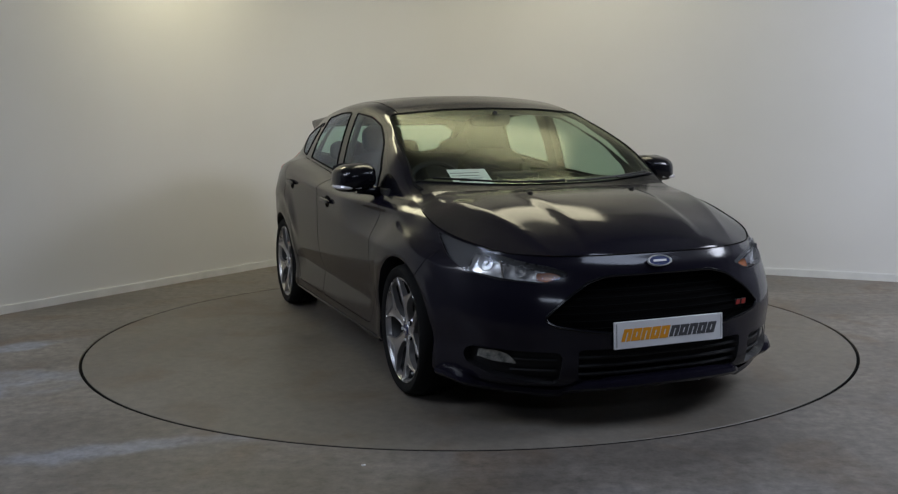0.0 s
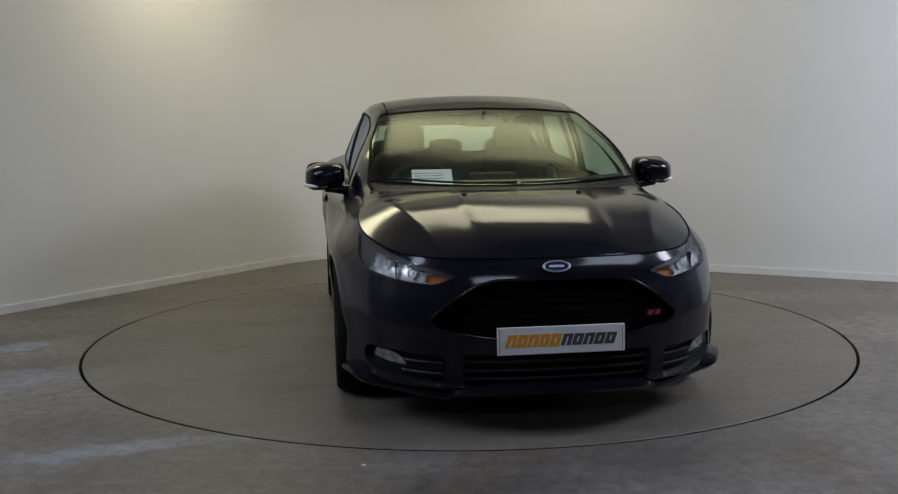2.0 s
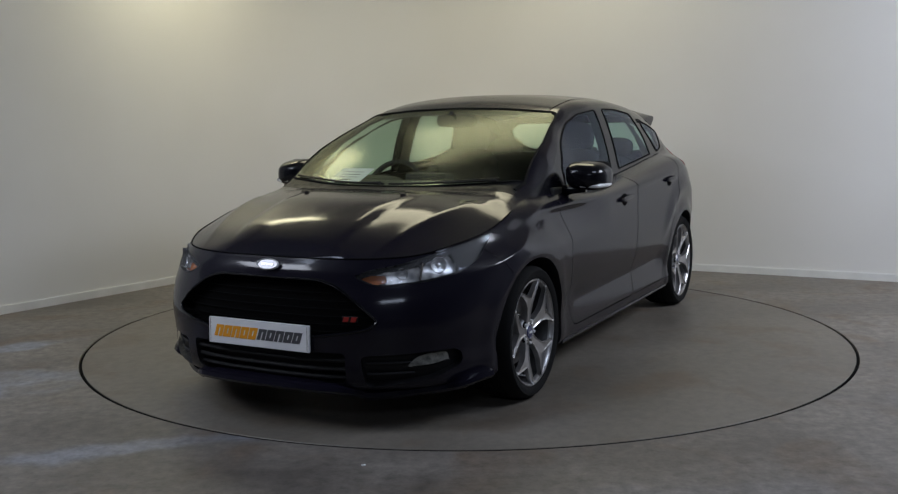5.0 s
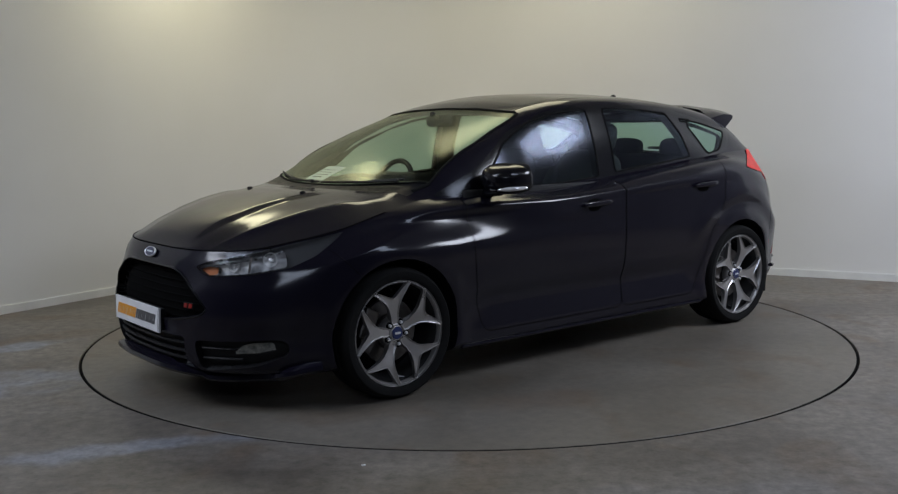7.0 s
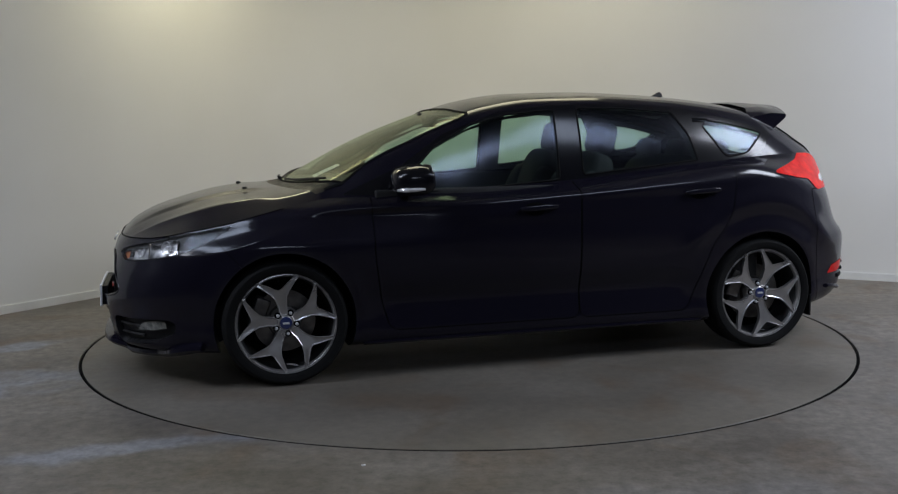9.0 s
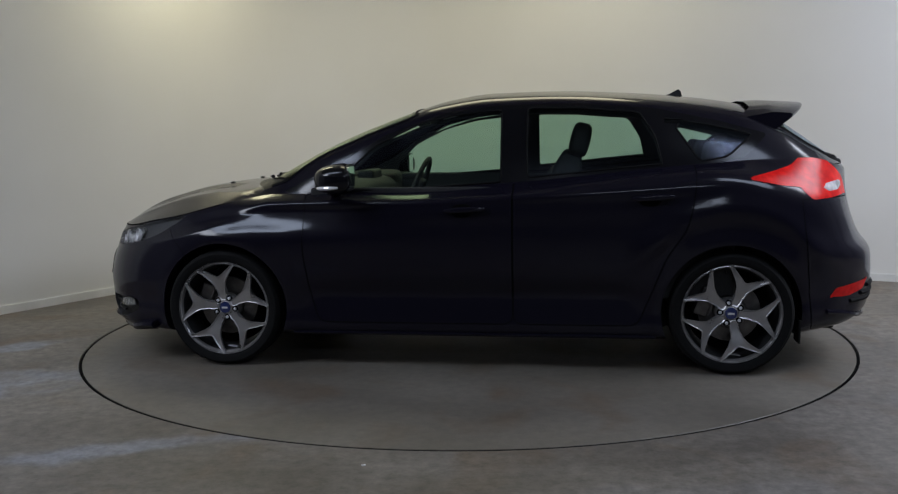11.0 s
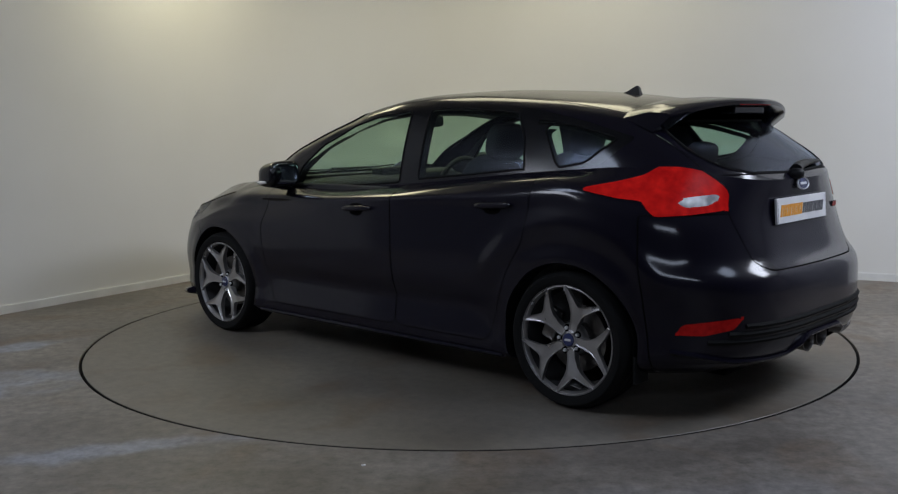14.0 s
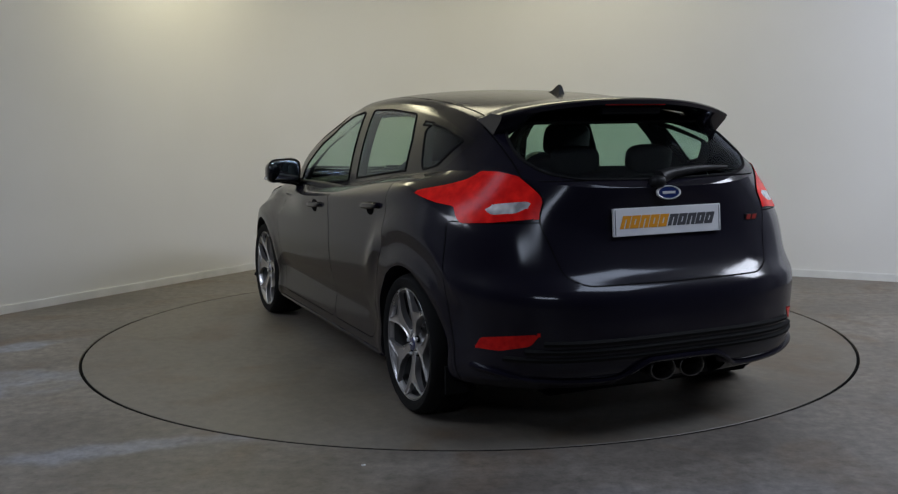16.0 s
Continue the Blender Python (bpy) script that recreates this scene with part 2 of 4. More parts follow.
def revolve(bm, profile, steps=64, closed=False):
    """Turns a profile of (radius, y) about the y axis."""
    rings = [[bm.verts.new((r * math.sin(2 * math.pi * i / steps), y, r * math.cos(2 * math.pi * i / steps))) for i in range(steps)]
             for r, y in profile]
    pairs = list(zip(rings, rings[1:])) + ([(rings[-1], rings[0])] if closed else [])
    for a, b in pairs:
        for i in range(steps):
            j = (i + 1) % steps
            bm.faces.new((a[i], a[j], b[j], b[i]))
    bmesh.ops.recalc_face_normals(bm, faces=bm.faces)
    return bm


def disc(bm, r, y, steps=40):
    vs = [bm.verts.new((r * math.sin(2 * math.pi * i / steps), y, r * math.cos(2 * math.pi * i / steps))) for i in range(steps)]
    bm.faces.new(vs)
    return bm


def tube(bm, pts, radius, sides=8):
    """A round bar along a line of points; radius may be one number or one for each point."""
    pts = [Vector(p) for p in pts]
    rad = radius if isinstance(radius, (list, tuple)) else [radius] * len(pts)
    rings = []
    for i, p in enumerate(pts):
        d = (pts[min(i + 1, len(pts) - 1)] - pts[max(i - 1, 0)]).normalized()
        a = d.cross(Vector((0.03, 0.05, 1)) if abs(d.z) < 0.9 else Vector((1, 0, 0))).normalized()
        b = d.cross(a)
        rings.append([bm.verts.new(p + (a * math.cos(2 * math.pi * k / sides) + b * math.sin(2 * math.pi * k / sides)) * rad[i]) for k in range(sides)])
    for a, b in zip(rings, rings[1:]):
        for k in range(sides):
            bm.faces.new((a[k], a[(k + 1) % sides], b[(k + 1) % sides], b[k]))
    bm.faces.new(rings[0][::-1])
    bm.faces.new(rings[-1])
    bmesh.ops.recalc_face_normals(bm, faces=bm.faces)
    return bm


def curve(*knots):
    """A smooth function through (x, value) knots, with no overshoot."""
    k = sorted(knots)
    X, Y = np.array([a for a, _ in k], float), np.array([b for _, b in k], float)
    d = np.diff(Y) / np.diff(X)
    m = np.concatenate([[d[0]], np.where(d[:-1] * d[1:] > 0, 2 * d[:-1] * d[1:] / (d[:-1] + d[1:] + 1e-12), 0), [d[-1]]])

    def f(x):
        x = np.clip(np.asarray(x, float), X[0], X[-1])
        i = np.clip(np.searchsorted(X, x) - 1, 0, len(X) - 2)
        h = X[i + 1] - X[i]
        t = (x - X[i]) / h
        return ((2 * t**3 - 3 * t**2 + 1) * Y[i] + (t**3 - 2 * t**2 + t) * h * m[i] + (3 * t**2 - 2 * t**3) * Y[i + 1] + (t**3 - t**2) * h * m[i + 1])
    return f


def poly_sd(poly, u, v):
    """Signed distance from a closed outline, negative inside."""
    u, v = np.asarray(u, float), np.asarray(v, float)
    best, inside = np.full(u.shape, 1e9), np.zeros(u.shape, bool)
    n = len(poly)
    for i in range(n):
        (ax, ay), (bx, by) = poly[i], poly[(i + 1) % n]
        ex, ey = bx - ax, by - ay
        t = np.clip(((u - ax) * ex + (v - ay) * ey) / (ex * ex + ey * ey), 0, 1)
        best = np.minimum(best, np.hypot(u - ax - t * ex, v - ay - t * ey))
        if ay != by:
            c = ((ay > v) != (by > v)) & (u < (bx - ax) * (v - ay) / (by - ay) + ax)
            inside ^= c
    return np.where(inside, -best, best)


def rounded(poly, r, n=4):
    """The outline with its corners rounded."""
    out = []
    m = len(poly)
    for i in range(m):
        p, a, b = Vector(poly[i]), Vector(poly[i - 1]), Vector(poly[(i + 1) % m])
        da, db = (a - p), (b - p)
        k = min(r, da.length * 0.45, db.length * 0.45)
        s, e = p + da.normalized() * k, p + db.normalized() * k
        for j in range(n + 1):
            t = j / n
            q = s * (1 - t) ** 2 + p * 2 * t * (1 - t) + e * t * t
            out.append((q.x, q.y))
    return out


# ---- the room ----
def room_line():
    """The plan of the pale walls: a long wall, a softly rounded corner, and a second wall."""
    a, c, b = Vector((-4.2, 5.17)), Vector((-0.975, 9.95)), Vector((5.2, 6.80))
    u, w = (a - c).normalized(), (b - c).normalized()
    k = 1.15
    s, e = c + u * k, c + w * k
    pts = [a, a * 0.5 + s * 0.5]
    for j in range(17):
        t = j / 16
        pts.append(s * (1 - t) ** 2 + c * 2 * t * (1 - t) + e * t * t)
    return pts + [e * 0.5 + b * 0.5, b]


def strip(pts, z0, z1, d0, d1):
    """A wall along a plan line, between two offsets from it, with a top and a bottom."""
    bm = bmesh.new()
    cols = []
    for i, p in enumerate(pts):
        d = (pts[min(i + 1, len(pts) - 1)] - pts[max(i - 1, 0)]).normalized()
        n = Vector((-d.y, d.x))
        cols.append([bm.verts.new((*(p + n * o), z)) for o, z in ((d0, z0), (d0, z1), (d1, z1), (d1, z0))])
    for a, b in zip(cols, cols[1:]):
        for k in range(4):
            bm.faces.new((a[k], b[k], b[(k + 1) % 4], a[(k + 1) % 4]))
    bm.faces.new(cols[0])
    bm.faces.new(cols[-1][::-1])
    bmesh.ops.recalc_face_normals(bm, faces=bm.faces)
    return bm


ROOM_H = 3.6
LINE = room_line()
tagged(part("wall_back", strip(LINE, 0, ROOM_H, 0.0, 0.15), WALL, None, smooth=True), "off-white painted showroom wall with a rounded corner", "wall", kind="structure")
bm = strip(LINE, 0, 0.062, -0.016, -0.001)
bmesh.ops.bevel(bm, geom=[e for e in bm.edges if all(abs(v.co.z - 0.062) < 1e-4 for v in e.verts)], offset=0.005, segments=2, affect="EDGES")
tagged(part("baseboard", bm, SKIRT, None), "white painted skirting board along the wall", "skirting board", kind="structure")
# unseen dark ends of the pale walls, added to dim reflections in the doors
for nm, ends in {"unseen_wall_north_west": ((-7.0, 1.02), (-4.21, 5.155)), "unseen_wall_north_east": ((5.215, 6.79), (8.0, 5.37))}.items():
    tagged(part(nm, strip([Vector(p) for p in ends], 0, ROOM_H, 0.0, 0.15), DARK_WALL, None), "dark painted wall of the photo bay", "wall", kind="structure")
# unseen walls round the camera, kept dark for what the car mirrors
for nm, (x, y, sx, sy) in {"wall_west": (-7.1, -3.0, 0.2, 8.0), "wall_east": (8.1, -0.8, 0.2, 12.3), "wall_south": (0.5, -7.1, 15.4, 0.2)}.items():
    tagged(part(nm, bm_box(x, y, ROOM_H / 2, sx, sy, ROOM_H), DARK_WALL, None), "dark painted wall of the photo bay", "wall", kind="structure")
tagged(part("ceiling", bm_box(0.5, 2.0, ROOM_H + 0.1, 16, 20, 0.2), CEILING, None), "grey painted ceiling", "ceiling", kind="structure")


def ring_floor():
    """The floor sheet, with a round opening for the turntable."""
    bm = bmesh.new()
    n = 160
    r0 = TABLE_R + 0.008
    def at(r, i, z=0.0):
        a = 2 * math.pi * i / n
        return bm.verts.new((AXIS[0] + r * math.sin(a), AXIS[1] + r * math.cos(a), z))
    rings = [[at(r0, i, -0.08) for i in range(n)], [at(r0, i, -0.003) for i in range(n)], [at(r0 + 0.003, i) for i in range(n)],
             [at(3.2, i) for i in range(n)], [at(17, i) for i in range(n)]]
    for a, b in zip(rings, rings[1:]):
        for i in range(n):
            bm.faces.new((a[i], a[(i + 1) % n], b[(i + 1) % n], b[i]))
    bmesh.ops.recalc_face_normals(bm, faces=bm.faces)
    return bm


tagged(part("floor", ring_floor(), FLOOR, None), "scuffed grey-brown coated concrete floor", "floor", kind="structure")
tagged(part("paper_scrap", bm_box(-0.333, 3.60, 0.0016, 0.016, 0.010, 0.003, 0.0008, (0, 0, 25)), WHITE_PLATE, None), "tiny white paper scrap on the floor", "scrap")
tagged(part("turntable_pit", bm_box(AXIS[0], AXIS[1], -0.12, 5, 5, 0.05), GAP, None), "dark pit under the turntable", "pit", kind="structure")
bm = revolve(bmesh.new(), [(TABLE_R - 0.008, -0.06), (TABLE_R - 0.008, -0.0025), (TABLE_R - 0.0105, 0.0), (0.6, 0.0), (0.05, 0.0)], 160)
disc(bm, 0.05, 0.0, 160)
bmesh.ops.remove_doubles(bm, verts=bm.verts, dist=1e-4)
bmesh.ops.rotate(bm, verts=bm.verts, matrix=Matrix.Rotation(radians(90), 3, "X"))
bmesh.ops.recalc_face_normals(bm, faces=bm.faces)
turntable = tagged(part("turntable", bm, TABLE, None), "round grey-brown turntable set flush in the floor", "turntable")
turntable.location = (*AXIS, 0)
bm = revolve(bmesh.new(), [(TABLE_R - 0.0085, -0.03), (TABLE_R - 0.0085, -0.0025), (TABLE_R + 0.0035, -0.0025), (TABLE_R + 0.0035, -0.03)], 160, True)
bmesh.ops.rotate(bm, verts=bm.verts, matrix=Matrix.Rotation(radians(90), 3, "X"))
part("edge_seal", bm, GAP, turntable, "black rubber seal round the edge")


# ---- the car: its shell is a loft, cut along its panel lines ----
# car space: x ahead, y to its left, z up; the wheels stand at x = +-1.324
AXLE, HUB_Z, ARCH_R = 1.324, 0.315, 0.348
MID = 1.0
# levels of the lower shell: half width, front x, rear x, height at the nose, the doors and the tail
LEVELS = [
    (0.800, 2.120, -1.960, 0.165, 0.165, 0.200),
    (0.868, 2.175, -2.040, 0.190, 0.190, 0.235),
    (0.882, 2.205, -2.105, 0.260, 0.235, 0.300),
    (0.876, 2.215, -2.125, 0.350, 0.330, 0.400),
    (0.892, 2.215, -2.125, 0.450, 0.460, 0.520),
    (0.905, 2.190, -2.110, 0.545, 0.600, 0.610),
    (0.905, 2.160, -2.045, 0.615, 0.740, 0.700),
    (0.890, 2.140, -1.990, 0.675, 0.860, 0.860),
]
SHOULDER_Z = curve((2.11, 0.722), (1.96, 0.730), (1.77, 0.766), (1.59, 0.800), (1.4, 0.848), (1.2, 0.893), (1.05, 0.915), (0.8, 0.917),
                   (0.57, 0.922), (-0.16, 0.962), (-0.4, 0.985), (-1.0, 1.045), (-1.25, 1.064), (-1.5, 1.080), (-1.72, 1.082), (-1.9, 1.040), (-1.995, 1.012))
CENTRE_Z = curve((-1.995, 1.012), (-1.9, 1.092), (-1.75, 1.212), (-1.62, 1.302), (-1.5, 1.358), (-1.15, 1.414), (-0.79, 1.443), (-0.42, 1.456),
                 (-0.07, 1.448), (0.17, 1.412), (0.31, 1.370), (0.67, 1.242), (1.01, 1.082), (1.24, 0.966), (1.30, 0.960), (1.46, 0.942),
                 (1.6, 0.924), (1.85, 0.864), (1.95, 0.832), (2.04, 0.788), (2.11, 0.722))
RAIL_Y = curve((-1.995, 0.40), (-1.9, 0.50), (-1.75, 0.545), (-1.5, 0.57), (-1.0, 0.60), (-0.2, 0.63), (0.2, 0.615), (0.35, 0.62), (0.6, 0.668),
               (0.86, 0.698), (1.15, 0.70), (1.3, 0.655), (1.6, 0.58), (1.9, 0.46), (2.11, 0.3))
RAIL_Z = curve((-1.995, 1.012), (-1.9, 1.065), (-1.75, 1.150), (-1.6, 1.235), (-1.4, 1.312), (-0.9, 1.38), (-0.4, 1.405), (-0.1, 1.398), (0.2, 1.358),
               (0.35, 1.315), (0.6, 1.215), (0.86, 1.098), (1.1, 0.966), (1.2, 0.936), (1.3, 0.923), (1.6, 0.880), (1.85, 0.812), (2.04, 0.752), (2.11, 0.722))


def smooth01(t):
    t = np.clip(t, 0, 1)
    return t * t * (3 - 2 * t)


def level_line(half, xf, xr, nf, nr):
    """Plan of one level, from the middle of the nose round to the middle of the tail."""
    a = np.radians(np.linspace(0, 90, 85))
    fx, fy = MID + (xf - MID) * np.cos(a) ** (2 / nf), half * np.sin(a) ** (2 / nf)
    mx = np.linspace(MID, -MID, 110)[1:-1]
    rx, ry = -MID - (-xr - MID) * np.sin(a) ** (2 / nr), half * np.cos(a) ** (2 / nr)
    return np.concatenate([fx, mx, rx]), np.concatenate([fy, 0 * mx + half, ry])


def spline_rows(rows, n):
    """Catmull-Rom through rows of points, n steps between two rows."""
    rows = np.array(rows)
    pad = np.concatenate([2 * rows[:1] - rows[1:2], rows, 2 * rows[-1:] - rows[-2:-1]])
    out = []
    for i in range(len(rows) - 1):
        p0, p1, p2, p3 = pad[i:i + 4]
        for j in range(n):
            t = j / n
            out.append(0.5 * (2 * p1 + (p2 - p0) * t + (2 * p0 - 5 * p1 + 4 * p2 - p3) * t * t + (3 * p1 - p0 - 3 * p2 + p3) * t**3))
    return np.array(out + [rows[-1]])


def shoulder_line():
    x, y = level_line(0.800, 2.11, -1.995, 3.2, 3.4)
    y = y - (0.030 * smooth01((-x - 0.6) / 1.0) + 0.035 * smooth01((0.65 - x) / 0.5) + 0.055 * np.exp(-((x - 1.12) / 0.24) ** 2)) * (y / 0.8)
    return np.stack([x, y, SHOULDER_Z(x)], 1)


def lower_shell():
    rows = []
    for half, xf, xr, zf, zm, zr in LEVELS:
        x, y = level_line(half, xf, xr, 2.9, 3.6)
        f, r = smooth01((x - 1.15) / 0.8), smooth01((-x - 1.15) / 0.75)
        z = zm + (zf - zm) * f + (zr - zm) * r
        if zm > 0.8:
            z = np.where(f + r < 1e-6, SHOULDER_Z(x) - 0.065, (SHOULDER_Z(x) - 0.065) * (1 - f - r) + zf * f + zr * r)
        rows.append(np.stack([x, y, z], 1))
    rows.append(shoulder_line())
    g = spline_rows(rows, 9)
    x, y, z = g[..., 0], g[..., 1], g[..., 2]
    side = np.clip(y / 0.7, 0, 1) ** 4
    # the wings tuck in towards the bonnet; the bumper corners swell below
    y -= np.clip(y / 0.8, 0, 1) * 0.070 * smooth01((x - 0.25) / 0.8) * (1 - 0.6 * smooth01((x - 1.25) / 0.3)) * smooth01((z - 0.68) / 0.16) * smooth01((SHOULDER_Z(x) - z) / 0.09)
    y += side * 0.026 * smooth01((x - 1.1) / 0.35) * smooth01((0.68 - z) / 0.30)
    d = np.minimum(np.hypot(x - AXLE, z - HUB_Z), np.hypot(x + AXLE, z - HUB_Z))
    y += side * 0.009 * np.exp(-((d - 0.37) / 0.05) ** 2)
    df, dr = np.hypot(x - AXLE, z - HUB_Z), np.hypot(x + AXLE, z - HUB_Z)
    y += side * (z > HUB_Z) * (0.005 * np.exp(-((df - 0.46) / 0.06) ** 2) + 0.018 * np.exp(-((dr - 0.52) / 0.055) ** 2)) * smooth01((z - 0.5) / 0.2)
    crease = curve((1.5, 0.80), (0.9, 0.865), (0, 0.895), (-1.0, 0.945), (-1.6, 0.985))(x)
    y += side * 0.014 * np.exp(-((z - crease) / 0.022) ** 2) * smooth01((1.3 - np.abs(x + 0.1)) / 0.5)
    low = np.abs(x) < 0.98
    y -= side * low * 0.018 * np.exp(-((z - 0.40) / 0.06) ** 2) * smooth01((0.98 - np.abs(x)) / 0.25)
    return g


def upper_shell():
    top = shoulder_line()
    rows = []
    for x, y, z in top:
        cz = max(float(CENTRE_Z(x)), z)
        ry = min(float(RAIL_Y(x)), y * 0.87)
        k = ry / max(float(RAIL_Y(x)), 1e-6)
        rz = z + (float(RAIL_Z(x)) - z) * 1.0
        rz = min(max(rz, z + (cz - z) * 0.05), cz)
        if k < 0.999:
            rz = cz - (cz - rz) * k * k
            rz = max(rz, z)
        line = []
        for j in range(20):
            t = j / 20
            bulge = 0.016 * math.sin(math.pi * t) * min(1.0, (rz - z) / 0.25)
            line.append((x, y + (ry - y) * t + bulge, z + (rz - z) * t))
        for j in range(27):
            t = j / 26
            line.append((x, ry * (1 - t), rz + (cz - rz) * (1 - (1 - t) ** 2.3)))
        line = np.array(line)
        for _ in range(10):
            line[1:-1] += 0.5 * (0.5 * (line[:-2] + line[2:]) - line[1:-1]) * np.array([0, 1, 1])
        rows.append(line)
    g = np.array(rows).transpose(1, 0, 2).copy()
    x, y, z = g[..., 0], g[..., 1], g[..., 2]
    # two raised creases that run down the bonnet, and one by each wing
    hood = smooth01((1.33 - x) / -0.12) * smooth01((2.10 - x) / 0.25)
    l1 = curve((1.2, 0.345), (1.5, 0.325), (2.1, 0.285))(x)
    l2 = curve((1.2, 0.66), (1.6, 0.575), (2.1, 0.43))(x)
    z += hood * 0.011 * (smooth01((l1 + 0.012 - y) / 0.035) - 0.25 * smooth01((l1 - 0.03 - y) / 0.25))
    z += hood * 0.012 * np.exp(-np.abs(y - l2) / 0.045)
    return g


def grid_mesh(g):
    bm = bmesh.new()
    n, m = g.shape[:2]
    vs = [[bm.verts.new(g[i, j]) for j in range(m)] for i in range(n)]
    for i in range(n - 1):
        for j in range(m - 1):
            bm.faces.new((vs[i][j], vs[i][j + 1], vs[i + 1][j + 1], vs[i + 1][j]))
    bmesh.ops.remove_doubles(bm, verts=bm.verts, dist=2e-4)
    bmesh.ops.recalc_face_normals(bm, faces=bm.faces)
    return bm


def cut(bm, f):
    """Splits the faces of a mesh along f(x, y, z) = 0."""
    bm.verts.ensure_lookup_table()
    bm.verts.index_update()
    co = np.array([v.co[:] for v in bm.verts])
    val = f(co[:, 0], co[:, 1], co[:, 2])
    val = np.where(np.abs(val) < 1e-5, 1e-5, val)
    fresh = set()
    for e in list(bm.edges):
        a, b = e.verts
        if a.index < 0 or b.index < 0:
            continue
        p, q = val[a.index], val[b.index]
        if p * q < 0:
            _, v = bmesh.utils.edge_split(e, a, p / (p - q))
            v.index = -1
            fresh.add(v)
    touched = {fc for v in fresh for fc in v.link_faces}
    for fc in touched:
        vs = [v for v in fc.verts if v in fresh]
        if len(vs) == 2:
            try:
                bmesh.utils.face_split(fc, vs[0], vs[1])
            except ValueError:
                pass
        elif len(vs) == 4:
            try:
                nf, _ = bmesh.utils.face_split(fc, vs[0], vs[1])
                for h in (fc, nf):
                    if vs[2] in h.verts and vs[3] in h.verts:
                        bmesh.utils.face_split(h, vs[2], vs[3])
                        break
            except ValueError:
                pass


def band(bm, f, half=0.0028):
    cut(bm, lambda x, y, z: f(x, y, z) - half)
    cut(bm, lambda x, y, z: f(x, y, z) + half)
    return lambda x, y, z: np.abs(f(x, y, z)) - half


def sort_faces(bm, rules):
    """Deals out the faces: the first rule that is negative at a face's middle takes it."""
    cs = np.array([f.calc_center_median()[:] for f in bm.faces])
    out = np.full(len(cs), -1)
    for i, (_, fn) in enumerate(rules):
        v = fn(cs[:, 0], cs[:, 1], cs[:, 2])
        out = np.where((out < 0) & (v < 0), i, out)
    groups = {}
    for f, k in zip(bm.faces, out):
        groups.setdefault(rules[k][0], []).append(f)
    return groups


def lift(faces, push=0.0):
    """Vertices, faces and smooth normals of some faces, pushed along their normals."""
    ids, verts, norms, fs = {}, [], [], []
    for f in faces:
        row = []
        for v in f.verts:
            if v not in ids:
                ids[v] = len(verts)
                verts.append(v.co + v.normal * push)
                norms.append(v.normal.copy())
            row.append(ids[v])
        fs.append(row)
    return verts, norms, fs


def islands(faces):
    """Faces dealt out into connected pieces."""
    left, out = set(faces), []
    while left:
        todo = [left.pop()]
        piece = []
        while todo:
            f = todo.pop()
            piece.append(f)
            for e in f.edges:
                for g in e.link_faces:
                    if g in left:
                        left.discard(g)
                        todo.append(g)
        if sum(f.calc_area() for f in piece) > 2e-5:
            out.append(piece)
    return out


def panel(name, lifted, mat, parent, label="", mirror="none"):
    """One panel: as it is (left), mirrored (right) or both halves joined."""
    verts, norms, fs = lifted
    flip = Vector((1, -1, 1))
    mv, mn, mf = [v * flip for v in verts], [n * flip for n in norms], [r[::-1] for r in fs]
    if mirror == "both":
        index, verts, norms = {}, list(verts), list(norms)
        for i, (v, n) in enumerate(zip(mv, mn)):
            index[i] = i
            if abs(v.y) > 1e-4:
                index[i] = len(verts)
                verts.append(v)
                norms.append(n)
        fs = fs + [[index[i] for i in r] for r in mf]
        norms = [Vector((n.x, 0, n.z)).normalized() if abs(v.y) < 1e-4 else n for v, n in zip(verts, norms)]
    elif mirror == "right":
        verts, norms, fs = mv, mn, mf
    return part(name, mesh_of(name, verts, fs, mat, norms), mat, parent, label)


# outlines, in (x, z) seen from the side or (y, z) seen from ahead or behind
HEADLAMP = rounded([(2.108, 0.655), (2.07, 0.684), (1.93, 0.722), (1.79, 0.756), (1.545, 0.800), (1.60, 0.765), (1.70, 0.706), (1.83, 0.656), (1.955, 0.630), (2.085, 0.615)], 0.016)
GRILLE = rounded([(-0.1, 0.645), (0.26, 0.640), (0.345, 0.616), (0.45, 0.548), (0.53, 0.475), (0.495, 0.447), (0.40, 0.428), (0.28, 0.412), (-0.1, 0.400)], 0.03)
LOW_GRILLE = rounded([(-0.1, 0.345), (0.40, 0.345), (0.395, 0.215), (-0.1, 0.200)], 0.02)
FOG_BAY = rounded([(0.46, 0.335), (0.60, 0.338), (0.775, 0.345), (0.785, 0.275), (0.70, 0.225), (0.47, 0.19)], 0.03)
FOG_LAMP = rounded([(0.625, 0.280), (0.655, 0.318), (0.690, 0.330), (0.748, 0.332), (0.752, 0.300), (0.705, 0.284)], 0.008)
FRONT_DOOR = rounded([(0.875, 1.2), (0.875, 0.62), (0.845, 0.40), (0.80, 0.245), (-0.225, 0.245), (-0.225, 1.2)], 0.05)
REAR_DOOR = rounded([(-0.2288, 1.2), (-0.2288, 0.245), (-0.86, 0.245), (-0.93, 0.42), (-1.00, 0.60), (-1.10, 0.74), (-1.135, 0.90), (-1.15, 1.2)], 0.05)
